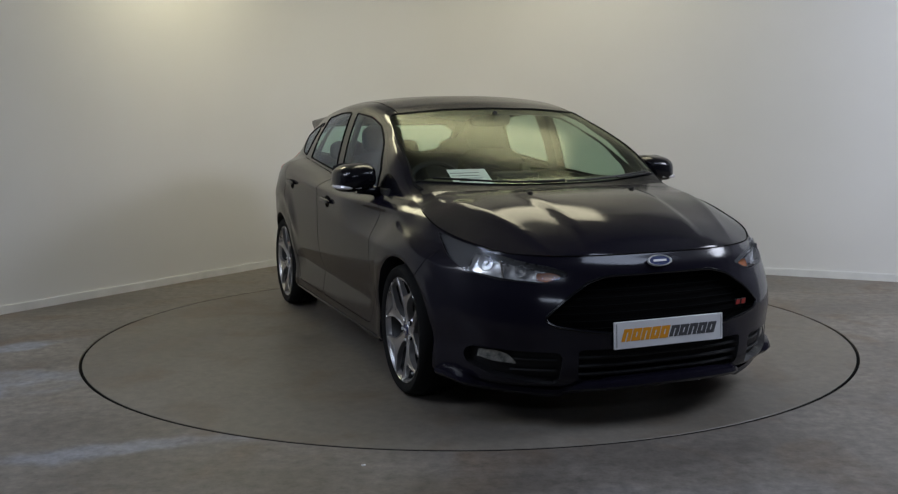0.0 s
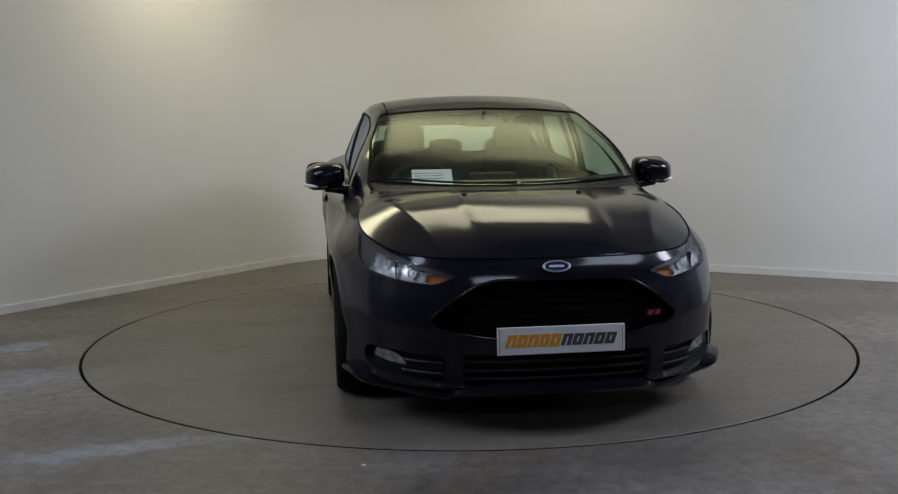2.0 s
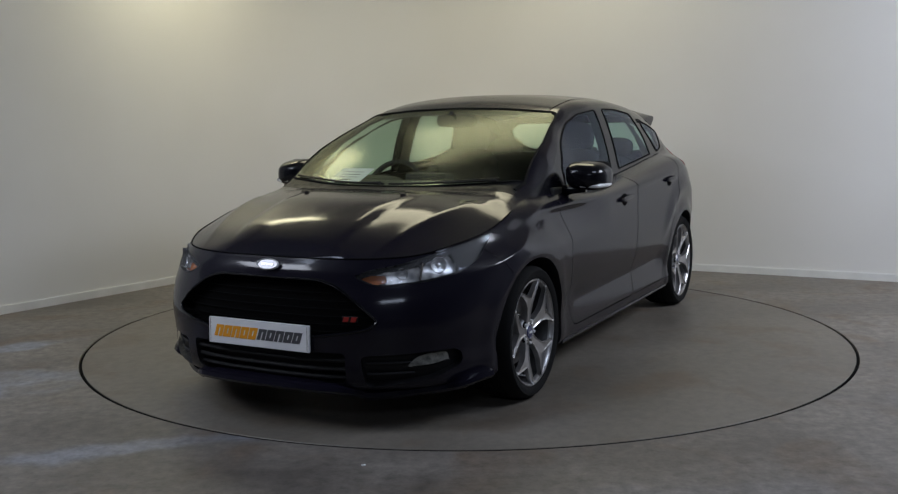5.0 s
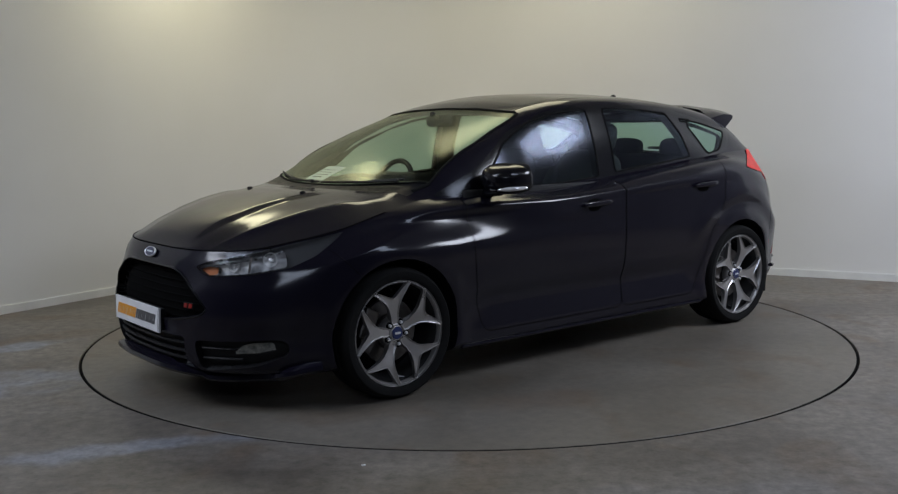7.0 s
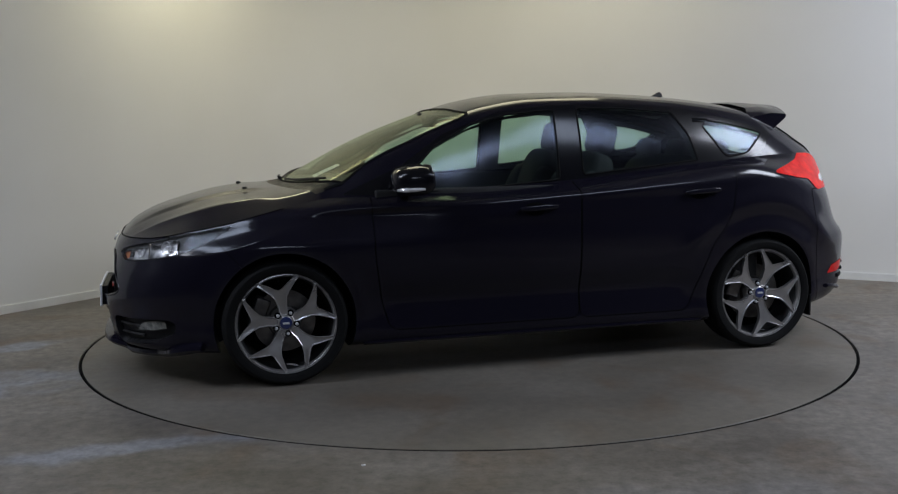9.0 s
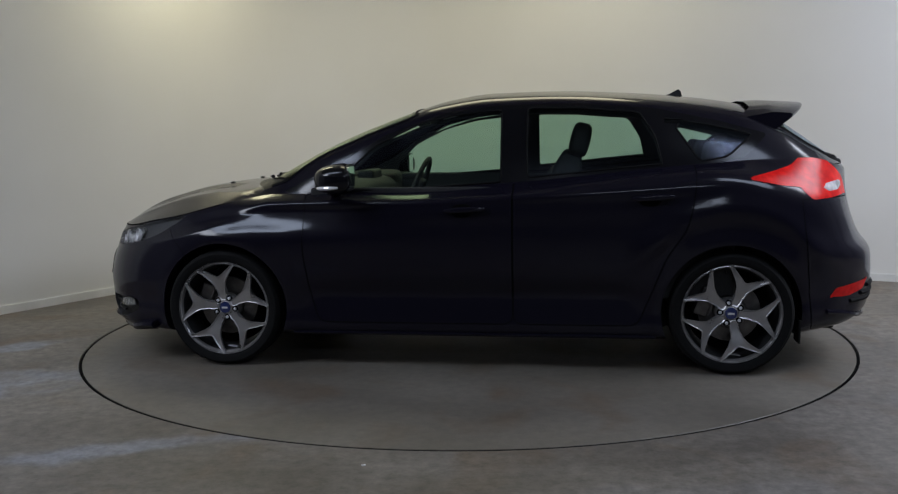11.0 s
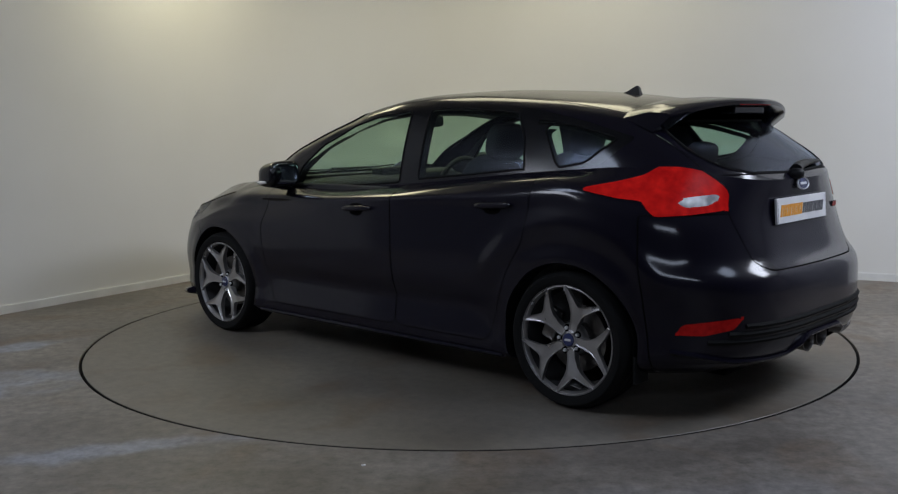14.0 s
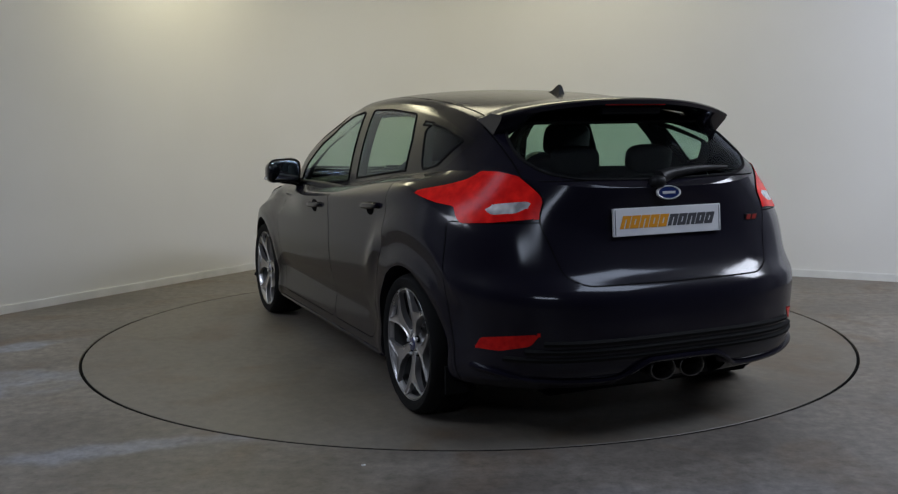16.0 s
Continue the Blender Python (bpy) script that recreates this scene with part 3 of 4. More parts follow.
TAIL_LAMP = rounded([(-1.40, 0.984), (-1.405, 0.996), (-1.53, 1.022), (-1.62, 1.048), (-1.67, 1.090), (-1.75, 1.085), (-1.87, 1.050), (-1.96, 1.020), (-1.97, 0.930), (-1.92, 0.900), (-1.83, 0.885), (-1.72, 0.878), (-1.69, 0.900), (-1.655, 0.942), (-1.56, 0.952)], 0.014)
REFLECTOR = rounded([(-1.815, 0.388), (-1.845, 0.434), (-2.036, 0.464), (-2.01, 0.414), (-1.92, 0.388)], 0.010)
TAILGATE = rounded([(-0.1, 1.3), (-0.1, 0.636), (0.42, 0.640), (0.495, 0.675), (0.53, 0.80), (0.56, 0.89), (0.525, 0.98), (0.60, 1.08), (0.66, 1.3)], 0.03)
SIDE_WINDOW_F = rounded([(0.675, 0.936), (0.645, 1.040), (0.51, 1.168), (0.30, 1.272), (0.10, 1.322), (-0.14, 1.346), (-0.16, 1.346), (-0.16, 0.975), (0.38, 0.936)], 0.015)
SIDE_WINDOW_R = rounded([(-0.295, 0.996), (-0.295, 1.354), (-0.55, 1.352), (-0.87, 1.326), (-0.950, 1.20), (-0.985, 1.062)], 0.02)
QUARTER = rounded([(-1.025, 1.286), (-1.22, 1.258), (-1.44, 1.205), (-1.31, 1.095), (-1.17, 1.072)], 0.02)
LAMP_BOWL = rounded([(2.090, 0.640), (2.06, 0.670), (1.93, 0.702), (1.815, 0.732), (1.832, 0.662), (1.95, 0.640), (2.075, 0.622)], 0.010)
LAMP_AMBER = rounded([(2.100, 0.648), (2.078, 0.664), (2.050, 0.662), (2.058, 0.630), (2.082, 0.622)], 0.006)
TAIL_CLEAR = rounded([(-1.775, 0.938), (-1.80, 0.956), (-1.885, 0.968), (-1.898, 0.955), (-1.878, 0.922), (-1.81, 0.914)], 0.010)
EXHAUST_BAY = rounded([(-0.1, 0.345), (0.17, 0.340), (0.25, 0.285), (0.28, 0.1), (-0.1, 0.1)], 0.03)
DAYLIGHT = rounded([(1.02, 0.925), (0.70, 1.072), (0.46, 1.225), (0.15, 1.335), (-0.14, 1.372), (-0.55, 1.377), (-0.95, 1.346), (-1.26, 1.280), (-1.52, 1.208), (-1.40, 1.092), (-1.18, 1.052), (-0.40, 0.982), (0.62, 0.922)], 0.02)
WINDSCREEN = rounded([(-0.1, 0.9), (0.705, 0.9), (0.705, 0.955), (0.668, 1.176), (0.605, 1.300), (0.585, 1.333), (0.30, 1.356), (-0.1, 1.366)], 0.03)
REAR_SCREEN = rounded([(-0.1, 1.32), (0.47, 1.30), (0.545, 1.235), (0.56, 1.13), (0.50, 1.075), (0.38, 1.050), (-0.1, 1.038)], 0.04)


def side(poly):
    return lambda x, y, z: poly_sd(poly, x, z)


def ahead(poly, x0=1.5):
    return lambda x, y, z: np.maximum(poly_sd(poly, y, z), x0 - x)


def astern(poly, x0=-1.55):
    return lambda x, y, z: np.maximum(poly_sd(poly, y, z), x - x0)


def arch(sign):
    return lambda x, y, z: np.hypot(x - sign * AXLE, z - HUB_Z) - ARCH_R


car = new("car", None)
tagged(car, "black five-door hatchback with silver alloy wheels on the turntable", "car")
car.empty_display_size = 0.3


def build_shell():
    low = grid_mesh(lower_shell())
    gates = {}
    for sgn in (1, -1):
        cut(low, arch(sgn))
    doomed = [f for f in low.faces if min(math.hypot(f.calc_center_median().x - s * AXLE, f.calc_center_median().z - HUB_Z) for s in (1, -1)) < ARCH_R]
    bmesh.ops.delete(low, geom=doomed, context="FACES")
    for key, fn in (("lamp", side(HEADLAMP)), ("grille", ahead(GRILLE)), ("low", ahead(LOW_GRILLE)), ("bay", ahead(FOG_BAY)), ("fog", ahead(FOG_LAMP)),
                    ("tail", lambda x, y, z: np.maximum(poly_sd(TAIL_LAMP, x, z), 0.004 - poly_sd(TAILGATE, y, z))), ("refl", side(REFLECTOR)), ("bowl", side(LAMP_BOWL)), ("amber", side(LAMP_AMBER)),
                    ("clear", side(TAIL_CLEAR)), ("pipes", astern(EXHAUST_BAY))):
        cut(low, fn)
        gates[key] = fn
    sill = lambda x, y, z: np.maximum(z - 0.232, np.abs(x) - 0.98)
    cut(low, lambda x, y, z: z - 0.232)
    g1, g2 = band(low, side(FRONT_DOOR)), band(low, side(REAR_DOOR))
    g3 = band(low, astern(TAILGATE))
    g4 = band(low, lambda x, y, z: np.maximum(1.60 + (z - 0.68) * 0.9 - x, z - 0.74))
    g5 = band(low, lambda x, y, z: np.maximum(x + 1.66 - (z - 0.88) * 0.1, z - 0.885))
    low.normal_update()
    everything = lambda x, y, z: -np.ones_like(x)
    both = lambda a, b: (lambda x, y, z: np.maximum(a(x, y, z), b(x, y, z)))
    rules = [("lamp_amber", both(gates["amber"], gates["lamp"])), ("lamp_bowl", both(gates["bowl"], gates["lamp"])), ("headlamp", gates["lamp"]), ("grille", gates["grille"]), ("lower_grille", gates["low"]), ("fog_lamp", gates["fog"]), ("fog_bay", gates["bay"]),
             ("tail_clear", both(gates["clear"], gates["tail"])), ("exhaust_bay", gates["pipes"]), ("tail_lamp", gates["tail"]), ("reflector", gates["refl"]), ("gap_gate", g3), ("tailgate", astern(TAILGATE)), ("gap_front", g1), ("gap_rear", g2), ("gap_nose", g4), ("gap_tail", g5), ("front_door", side(FRONT_DOOR)), ("rear_door", side(REAR_DOOR)),
             ("sill", sill),
             ("front_bumper", lambda x, y, z: np.maximum(1.60 + (z - 0.68) * 0.9 - x, z - 0.74)),
             ("rear_bumper", lambda x, y, z: np.maximum(x + 1.66 - (z - 0.88) * 0.1, z - 0.885)), ("body", everything)]
    gr = sort_faces(low, rules)
    L = {k: lift(v) for k, v in gr.items()}
    return low, gr, L


low, low_groups, LOW = build_shell()
up = grid_mesh(upper_shell())
for fn in (side(DAYLIGHT), side(SIDE_WINDOW_F), side(SIDE_WINDOW_R), side(QUARTER)):
    cut(up, lambda x, y, z, fn=fn: np.maximum(fn(x, y, z), 0.50 - y))
ws = ahead(WINDSCREEN, 0.0)
COWL = lambda x, y, z: x - (1.315 - 0.36 * y * y)
SCREEN_BASE = lambda x, y, z: x - (1.235 - 0.40 * y * y)
screen = lambda x, y, z: np.maximum(ws(x, y, z), SCREEN_BASE(x, y, z))
cut(up, screen)
cut(up, COWL)
rear_screen = astern(REAR_SCREEN, -1.3)
cut(up, rear_screen)
# one black band for the glass border and the wing's shadow below it
FRIT = lambda x, y, z: np.maximum(rear_screen(x, y, z), 1.275 - z)
cut(up, FRIT)
GATE_TOP = lambda x, y, z: np.maximum(np.maximum(x + 1.47, y - 0.585), 1.045 - z)
g_roof = band(up, GATE_TOP)
g_rails = band(up, lambda x, y, z: np.maximum(np.maximum(y - 0.545, x - 0.36), -1.5 - x), 0.004)
up.normal_update()
day = lambda fn: (lambda x, y, z: np.maximum(fn(x, y, z), 0.50 - y))
UP_RULES = [("front_side_window", day(side(SIDE_WINDOW_F))), ("rear_side_window", day(side(SIDE_WINDOW_R))), ("quarter_window", day(side(QUARTER))),
            ("window_surround", day(side(DAYLIGHT))), ("windscreen", screen), ("rear_frit_shade", FRIT), ("rear_window", rear_screen), ("gap", g_roof),
            ("roof_trim", lambda x, y, z: np.where((np.abs(y - 0.545) < 0.02) & (z > 1.25), g_rails(x, y, z), 1.0)),
            ("tailgate_top", GATE_TOP),
            ("bonnet", lambda x, y, z: -COWL(x, y, z)),
            ("cowl", lambda x, y, z: np.maximum(np.maximum(1.0 - x, y - 0.70), z - 1.0)),
            ("roof", lambda x, y, z: np.maximum(y - 0.545, x - 0.42)), ("body", lambda x, y, z: -np.ones_like(x))]
up_groups = sort_faces(up, UP_RULES)
UP = {k: lift(v) for k, v in up_groups.items()}


def edge_lines(faces, skip_middle=False):
    """The outline of some faces, as lines of points."""
    inside, nxt = set(faces), {}
    for f in faces:
        for l in f.loops:
            if sum(1 for g in l.edge.link_faces if g in inside) == 1:
                a, b = l.vert, l.link_loop_next.vert
                if skip_middle and abs(a.co.y) < 1e-3 and abs(b.co.y) < 1e-3:
                    continue
                nxt.setdefault(a, b)
    out = []
    ends = set(nxt.values())
    starts = [v for v in nxt if v not in ends] or list(nxt)[:1]
    for v in starts:
        line, seen = [], set()
        while v in nxt and v not in seen:
            seen.add(v)
            line.append(v.co[:])
            v = nxt[v]
        line.append(v.co[:])
        if len(line) > 6:
            out.append(line)
    return out


def joined(*lifts):
    verts, norms, fs = [], [], []
    for v, n, f in lifts:
        k = len(verts)
        verts, norms, fs = verts + v, norms + n, fs + [[i + k for i in r] for r in f]
    return verts, norms, fs


def halves(piece):
    """A piece that meets the car's middle is one panel; any other is a left one and a right one."""
    return ("both",) if any(abs(v.co.y) < 1e-3 for f in piece for v in f.verts) else ("left", "right")


panel("body", joined(LOW["body"], UP["body"]), PAINT, car, mirror="both")
panel("roof", UP["roof"], PAINT, car, mirror="both")
panel("bonnet", UP["bonnet"], PAINT, car, mirror="both")
panel("cowl", UP["cowl"], PLASTIC, car, "black plastic scuttle panel", mirror="both")
panel("windscreen", UP["windscreen"], SCREEN_GLASS, car, "tinted windscreen", mirror="both").visible_shadow = False
tailgate = panel("tailgate", joined(LOW["tailgate"], UP["tailgate_top"]), PAINT, car, mirror="both")
panel("rear_frit_shade", UP["rear_frit_shade"], GLOSS_BLACK, tailgate, "black border of the rear window", mirror="both")
panel("rear_window", UP["rear_window"], GLASS, tailgate, "tinted rear window", mirror="both").visible_shadow = False
front_bumper = panel("front_bumper", LOW["front_bumper"], PAINT, car, mirror="both")
rear_bumper = panel("rear_bumper", LOW["rear_bumper"], PAINT, car, mirror="both")
for piece in islands(up_groups["gap"]):
    for which in halves(piece):
        panel("shut_line", lift(piece, -0.0015), GAP, car, "dark shut line", mirror=which)
for piece in islands(low_groups["gap_gate"]):
    for which in halves(piece):
        panel("shut_line", lift(piece, -0.0015), GAP, tailgate, "dark shut line", mirror=which)
for which, s in (("left", 1), ("right", -1)):
    door = panel("front_door", LOW["front_door"], PAINT, car, mirror=which)
    panel("front_side_window", UP["front_side_window"], GLASS, door, "tinted side window", mirror=which).visible_shadow = False
    back = panel("rear_door", LOW["rear_door"], PAINT, car, mirror=which)
    panel("rear_side_window", UP["rear_side_window"], GLASS, back, "tinted side window", mirror=which).visible_shadow = False
    panel("quarter_window", UP["quarter_window"], GLASS, car, "small tinted quarter window", mirror=which).visible_shadow = False
    for key, owner in (("front_side_window", door), ("rear_side_window", back), ("quarter_window", car)):
        for k, line in enumerate(edge_lines(up_groups[key])):
            part("window_seal", tube(bmesh.new(), [(x, s * y, z) for x, y, z in line], 0.0055, 6), RUBBER, owner, "black rubber window seal", smooth=True)
    panel("window_surround", UP["window_surround"], GLOSS_BLACK, car, "gloss black pillar trim", mirror=which)
    if "roof_trim" in UP:
        panel("roof_trim", lift(up_groups["roof_trim"], -0.004), GAP, car, "black roof seam strip", mirror=which)
    for piece in islands(low_groups["gap_front"]):
        panel("shut_line", lift(piece, -0.0015), GAP, door, "dark shut line", mirror=which)
    for piece in islands(low_groups["gap_rear"]):
        panel("shut_line", lift(piece, -0.0015), GAP, back, "dark shut line", mirror=which)
    for piece in islands(low_groups["gap_nose"]):
        panel("shut_line", lift(piece, -0.0015), GAP, front_bumper, "dark shut line", mirror=which)
    for piece in islands(low_groups["gap_tail"]):
        panel("shut_line", lift(piece, -0.0015), GAP, rear_bumper, "dark shut line", mirror=which)
    panel("side_skirt", LOW["sill"], PAINT, car, mirror=which)
for key, owner in (("windscreen", car), ("rear_window", tailgate)):
    for line in edge_lines(up_groups[key], True):
        both = line + [(x, -y, z) for x, y, z in line[::-1]]
        if abs(line[-1][1]) > 1e-3:
            both = [(x, -y, z) for x, y, z in line[::-1]] + line
        part("window_seal", tube(bmesh.new(), both, 0.007, 6), RUBBER, owner, "black rubber window seal", smooth=True)


# ---- fittings of the shell ----
def nose_x(y, z):
    """How far ahead the nose reaches at a place across the car."""
    zs = [r[3] for r in LEVELS]
    xf, half = np.interp(z, zs, [r[1] for r in LEVELS]), np.interp(z, zs, [r[0] for r in LEVELS])
    return MID + (xf - MID) * max(0.0, 1 - (abs(y) / half) ** 2.9) ** (1 / 2.9)


def tail_x(y, z):
    zs = [r[5] for r in LEVELS]
    xr, half = np.interp(z, zs, [r[2] for r in LEVELS]), np.interp(z, zs, [r[0] for r in LEVELS])
    return -MID - (-xr - MID) * max(0.0, 1 - (abs(y) / half) ** 3.6) ** (1 / 3.6)


LOW_PTS = np.array([v.co[:] for v in low.verts])
UP_PTS = np.array([v.co[:] for v in up.verts])


def side_y(x, z):
    i = np.argmin(np.hypot(LOW_PTS[:, 0] - x, LOW_PTS[:, 2] - z) + (LOW_PTS[:, 1] < 0.4))
    return LOW_PTS[i, 1]


def top_z(x, y):
    i = np.argmin(np.hypot(UP_PTS[:, 0] - x, UP_PTS[:, 1] - abs(y)))
    return UP_PTS[i, 2]


def recess(faces, depth):
    """A pocket: the faces pushed inwards, with walls round their edge."""
    verts, norms, fs = lift(faces, -depth)
    ids, rim = {}, {}
    for f in faces:
        for v in f.verts:
            ids.setdefault(v, len(ids))
    inside = set(faces)
    for f in faces:
        for e in f.edges:
            if abs(e.verts[0].co.y) < 1e-3 and abs(e.verts[1].co.y) < 1e-3:
                continue
            if sum(1 for g in e.link_faces if g in inside) == 1:
                for v in e.verts:
                    if v not in rim:
                        rim[v] = len(verts)
                        verts.append(v.co.copy())
                        norms.append(v.normal.copy())
                a, b = e.verts
                fs.append([rim[a], rim[b], ids[b], ids[a]])
    return verts, norms, fs


panel("grille", recess(low_groups["grille"], 0.05), GAP, front_bumper, "black radiator grille", mirror="both")
panel("lower_grille", recess(low_groups["lower_grille"], 0.07), PLASTIC, front_bumper, "black lower air intake", mirror="both")
panel("exhaust_recess", recess(low_groups["exhaust_bay"], 0.06), PLASTIC, rear_bumper, "black exhaust recess", mirror="both")


def across(z, y0, y1, out, n=40, back=False, dz=None):
    f = tail_x if back else nose_x
    return [(f(y, z + (dz(y) if dz else 0)) + out, y, z + (dz(y) if dz else 0)) for y in np.linspace(y0, y1, n)]


loop = [(y, z) for y, z in GRILLE if y > -0.05]
loop = loop + [(-y, z) for y, z in loop[::-1]]
part("grille_surround", tube(bmesh.new(), [(nose_x(y, z) + 0.001, y, z) for y, z in loop + loop[:1]], 0.0065, 8), GLOSS_BLACK, front_bumper, "gloss black grille surround", smooth=True)
# bars of the upper grille
for k in range(7):
    z = 0.425 + k * 0.031
    w = float(np.interp(z, [0.40, 0.44, 0.505, 0.58, 0.635], [0.34, 0.44, 0.50, 0.37, 0.26]))
    part("grille_bar", tube(bmesh.new(), across(z, -w, w, -0.040), 0.0028, 6), GAP, front_bumper)
for z in (0.31, 0.272, 0.235):
    part("intake_slat", tube(bmesh.new(), across(z, -0.40, 0.40, -0.02), [0.009] * 40, 8), PLASTIC, front_bumper)


def sweep(pts, outline):
    """Sweeps an upright outline of (out, up) along a line, out being away from the car's middle."""
    bm = bmesh.new()
    P = [Vector(p) for p in pts]
    rows = []
    for i, p in enumerate(P):
        d = P[min(i + 1, len(P) - 1)] - P[max(i - 1, 0)]
        d = Vector((d.x, d.y, 0)).normalized()
        n = Vector((d.y, -d.x, 0))
        if n.dot(Vector((p.x * 0.6, p.y, 0))) < 0:
            n = -n
        rows.append([bm.verts.new(p + n * o + Vector((0, 0, u))) for o, u in outline])
    m = len(outline)
    for a, b in zip(rows, rows[1:]):
        for k in range(m):
            bm.faces.new((a[k], a[(k + 1) % m], b[(k + 1) % m], b[k]))
    bm.faces.new(rows[0])
    bm.faces.new(rows[-1][::-1])
    bmesh.ops.recalc_face_normals(bm, faces=bm.faces)
    return bm


BLADE = [(-0.05, -0.012), (0.006, -0.013), (0.014, -0.004), (0.012, 0.006), (-0.01, 0.014), (-0.05, 0.018)]
lip_z = lambda y: float(curve((0, 0.0), (0.36, -0.004), (0.40, -0.022), (0.45, -0.042), (0.55, -0.036), (0.68, -0.020), (0.79, 0.020))(abs(y)))
lip_line = [(x, y * (1 + 0.065 * float(smooth01((abs(y) - 0.45) / 0.3))), z) for x, y, z in across(0.195, -0.80, 0.80, 0.022, 80, dz=lip_z)]
part("front_lip", sweep(lip_line, [(o * 2.0, u * 1.7) for o, u in BLADE]), PAINT, front_bumper, smooth=True)
for s in (1, -1):
    part("skirt_blade", sweep([(x, s * 0.868, 0.190) for x in np.linspace(0.94, -0.95, 24)], BLADE), PAINT, car, smooth=True)
    part("fog_surround", mesh_of("fog_surround", *[(lambda r: ([v * Vector((1, s, 1)) for v in r[0]], [f[::s] for f in r[2]]))(recess(low_groups["fog_bay"] + low_groups["fog_lamp"], 0.035))][0], PLASTIC, None, False),
         PLASTIC, front_bumper, "black fog lamp recess")
    for z in (0.298, 0.252):
        part("fog_slat", tube(bmesh.new(), [(p[0], s * p[1], p[2]) for p in across(z, 0.47, 0.63, -0.022, 16)], 0.007, 6), PLASTIC, front_bumper)
for which in ("left", "right"):
    fog = panel("fog_lamp", lift(low_groups["fog_lamp"], -0.004), LENS, car, "clear fog lamp lens", mirror=which)
    panel("fog_reflector", lift(low_groups["fog_lamp"], -0.018), FOG_GREY, fog, "chromed lamp reflector", mirror=which)
    lamp = panel("headlamp", lift(low_groups["headlamp"] + low_groups["lamp_bowl"] + low_groups["lamp_amber"], 0.001), LENS, car, "clear headlamp with black surround and amber tip", mirror=which)
    panel("lamp_housing", recess(low_groups["headlamp"], 0.016), LAMP_GREY, lamp, "smoked grey lamp housing", mirror=which)
    panel("lamp_reflector", recess(low_groups["lamp_bowl"], 0.024), HEAD_CHROME, lamp, "chromed headlamp reflector", mirror=which)
    panel("indicator", lift(low_groups["lamp_amber"], -0.018), AMBER, lamp, "amber indicator", mirror=which)
    tail = panel("tail_lamp", lift(low_groups["tail_lamp"], 0.004), RED_LENS, car, "bright red tail lamp", mirror=which)
    panel("lamp_backing", recess(low_groups["tail_lamp"] + low_groups["tail_clear"], 0.02), GAP, tail, "black lamp backing", mirror=which)
    panel("reversing_lamp", lift(low_groups["tail_clear"], 0.003), HEAD_CHROME, tail, "clear reversing lamp", mirror=which)
    panel("reflector", lift(low_groups["reflector"], 0.002), DARK_RED, rear_bumper, "dark red reflector", mirror=which)
    s = 1 if which == "left" else -1
    # lamp cells: two round bowls and the divider between them
    for x, z, r in ((1.89, 0.690, 0.034), (2.01, 0.662, 0.024)):
        y = side_y(x, z)
        n = Vector((0.75, 0.62 * s, 0.15)).normalized()
        bm = revolve(bmesh.new(), [(r, 0.0), (r * 0.97, 0.004), (r * 0.8, -0.012), (r * 0.35, -0.022), (r * 0.3, -0.004), (r * 0.02, 0.0)], 24)
        bmesh.ops.transform(bm, verts=bm.verts, matrix=Matrix.Translation((x - 0.012, s * (y - 0.012), z)) @ n.to_track_quat("Y", "Z").to_matrix().to_4x4())
        part("lamp_bowl", bm, CLEAR_LAMP, lamp, smooth=True)
    y = side_y(1.955, 0.67)
    part("lamp_divider", bm_box(1.952, s * (y - 0.014), 0.672, 0.010, 0.02, 0.075, 0.003, (0, -10, -38 * s)), CHROME, lamp)

# wheel arches
for s in (1, -1):
    for end in (1, -1):
        rim = [e for e in low.edges if len(e.link_faces) == 1 and all(abs(math.hypot(v.co.x - end * AXLE, v.co.z - HUB_Z) - ARCH_R) < 0.004 for v in e.verts)]
        bm = bmesh.new()
        for e in rim:
            a, b = (Vector(v.co) for v in e.verts)
            q = [a, b, Vector((b.x, 0.52, b.z)), Vector((a.x, 0.52, a.z))]
            bm.faces.new([bm.verts.new((p.x, s * p.y, p.z)) for p in q])
            c = Vector((end * AXLE, 0.53, HUB_Z))
            bm.faces.new([bm.verts.new((p.x, s * p.y, p.z)) for p in (q[2], q[3], c)])
        bmesh.ops.remove_doubles(bm, verts=bm.verts, dist=1e-4)
        part("wheel_arch_liner", bm, PLASTIC, car, "black wheel arch liner", smooth=True)


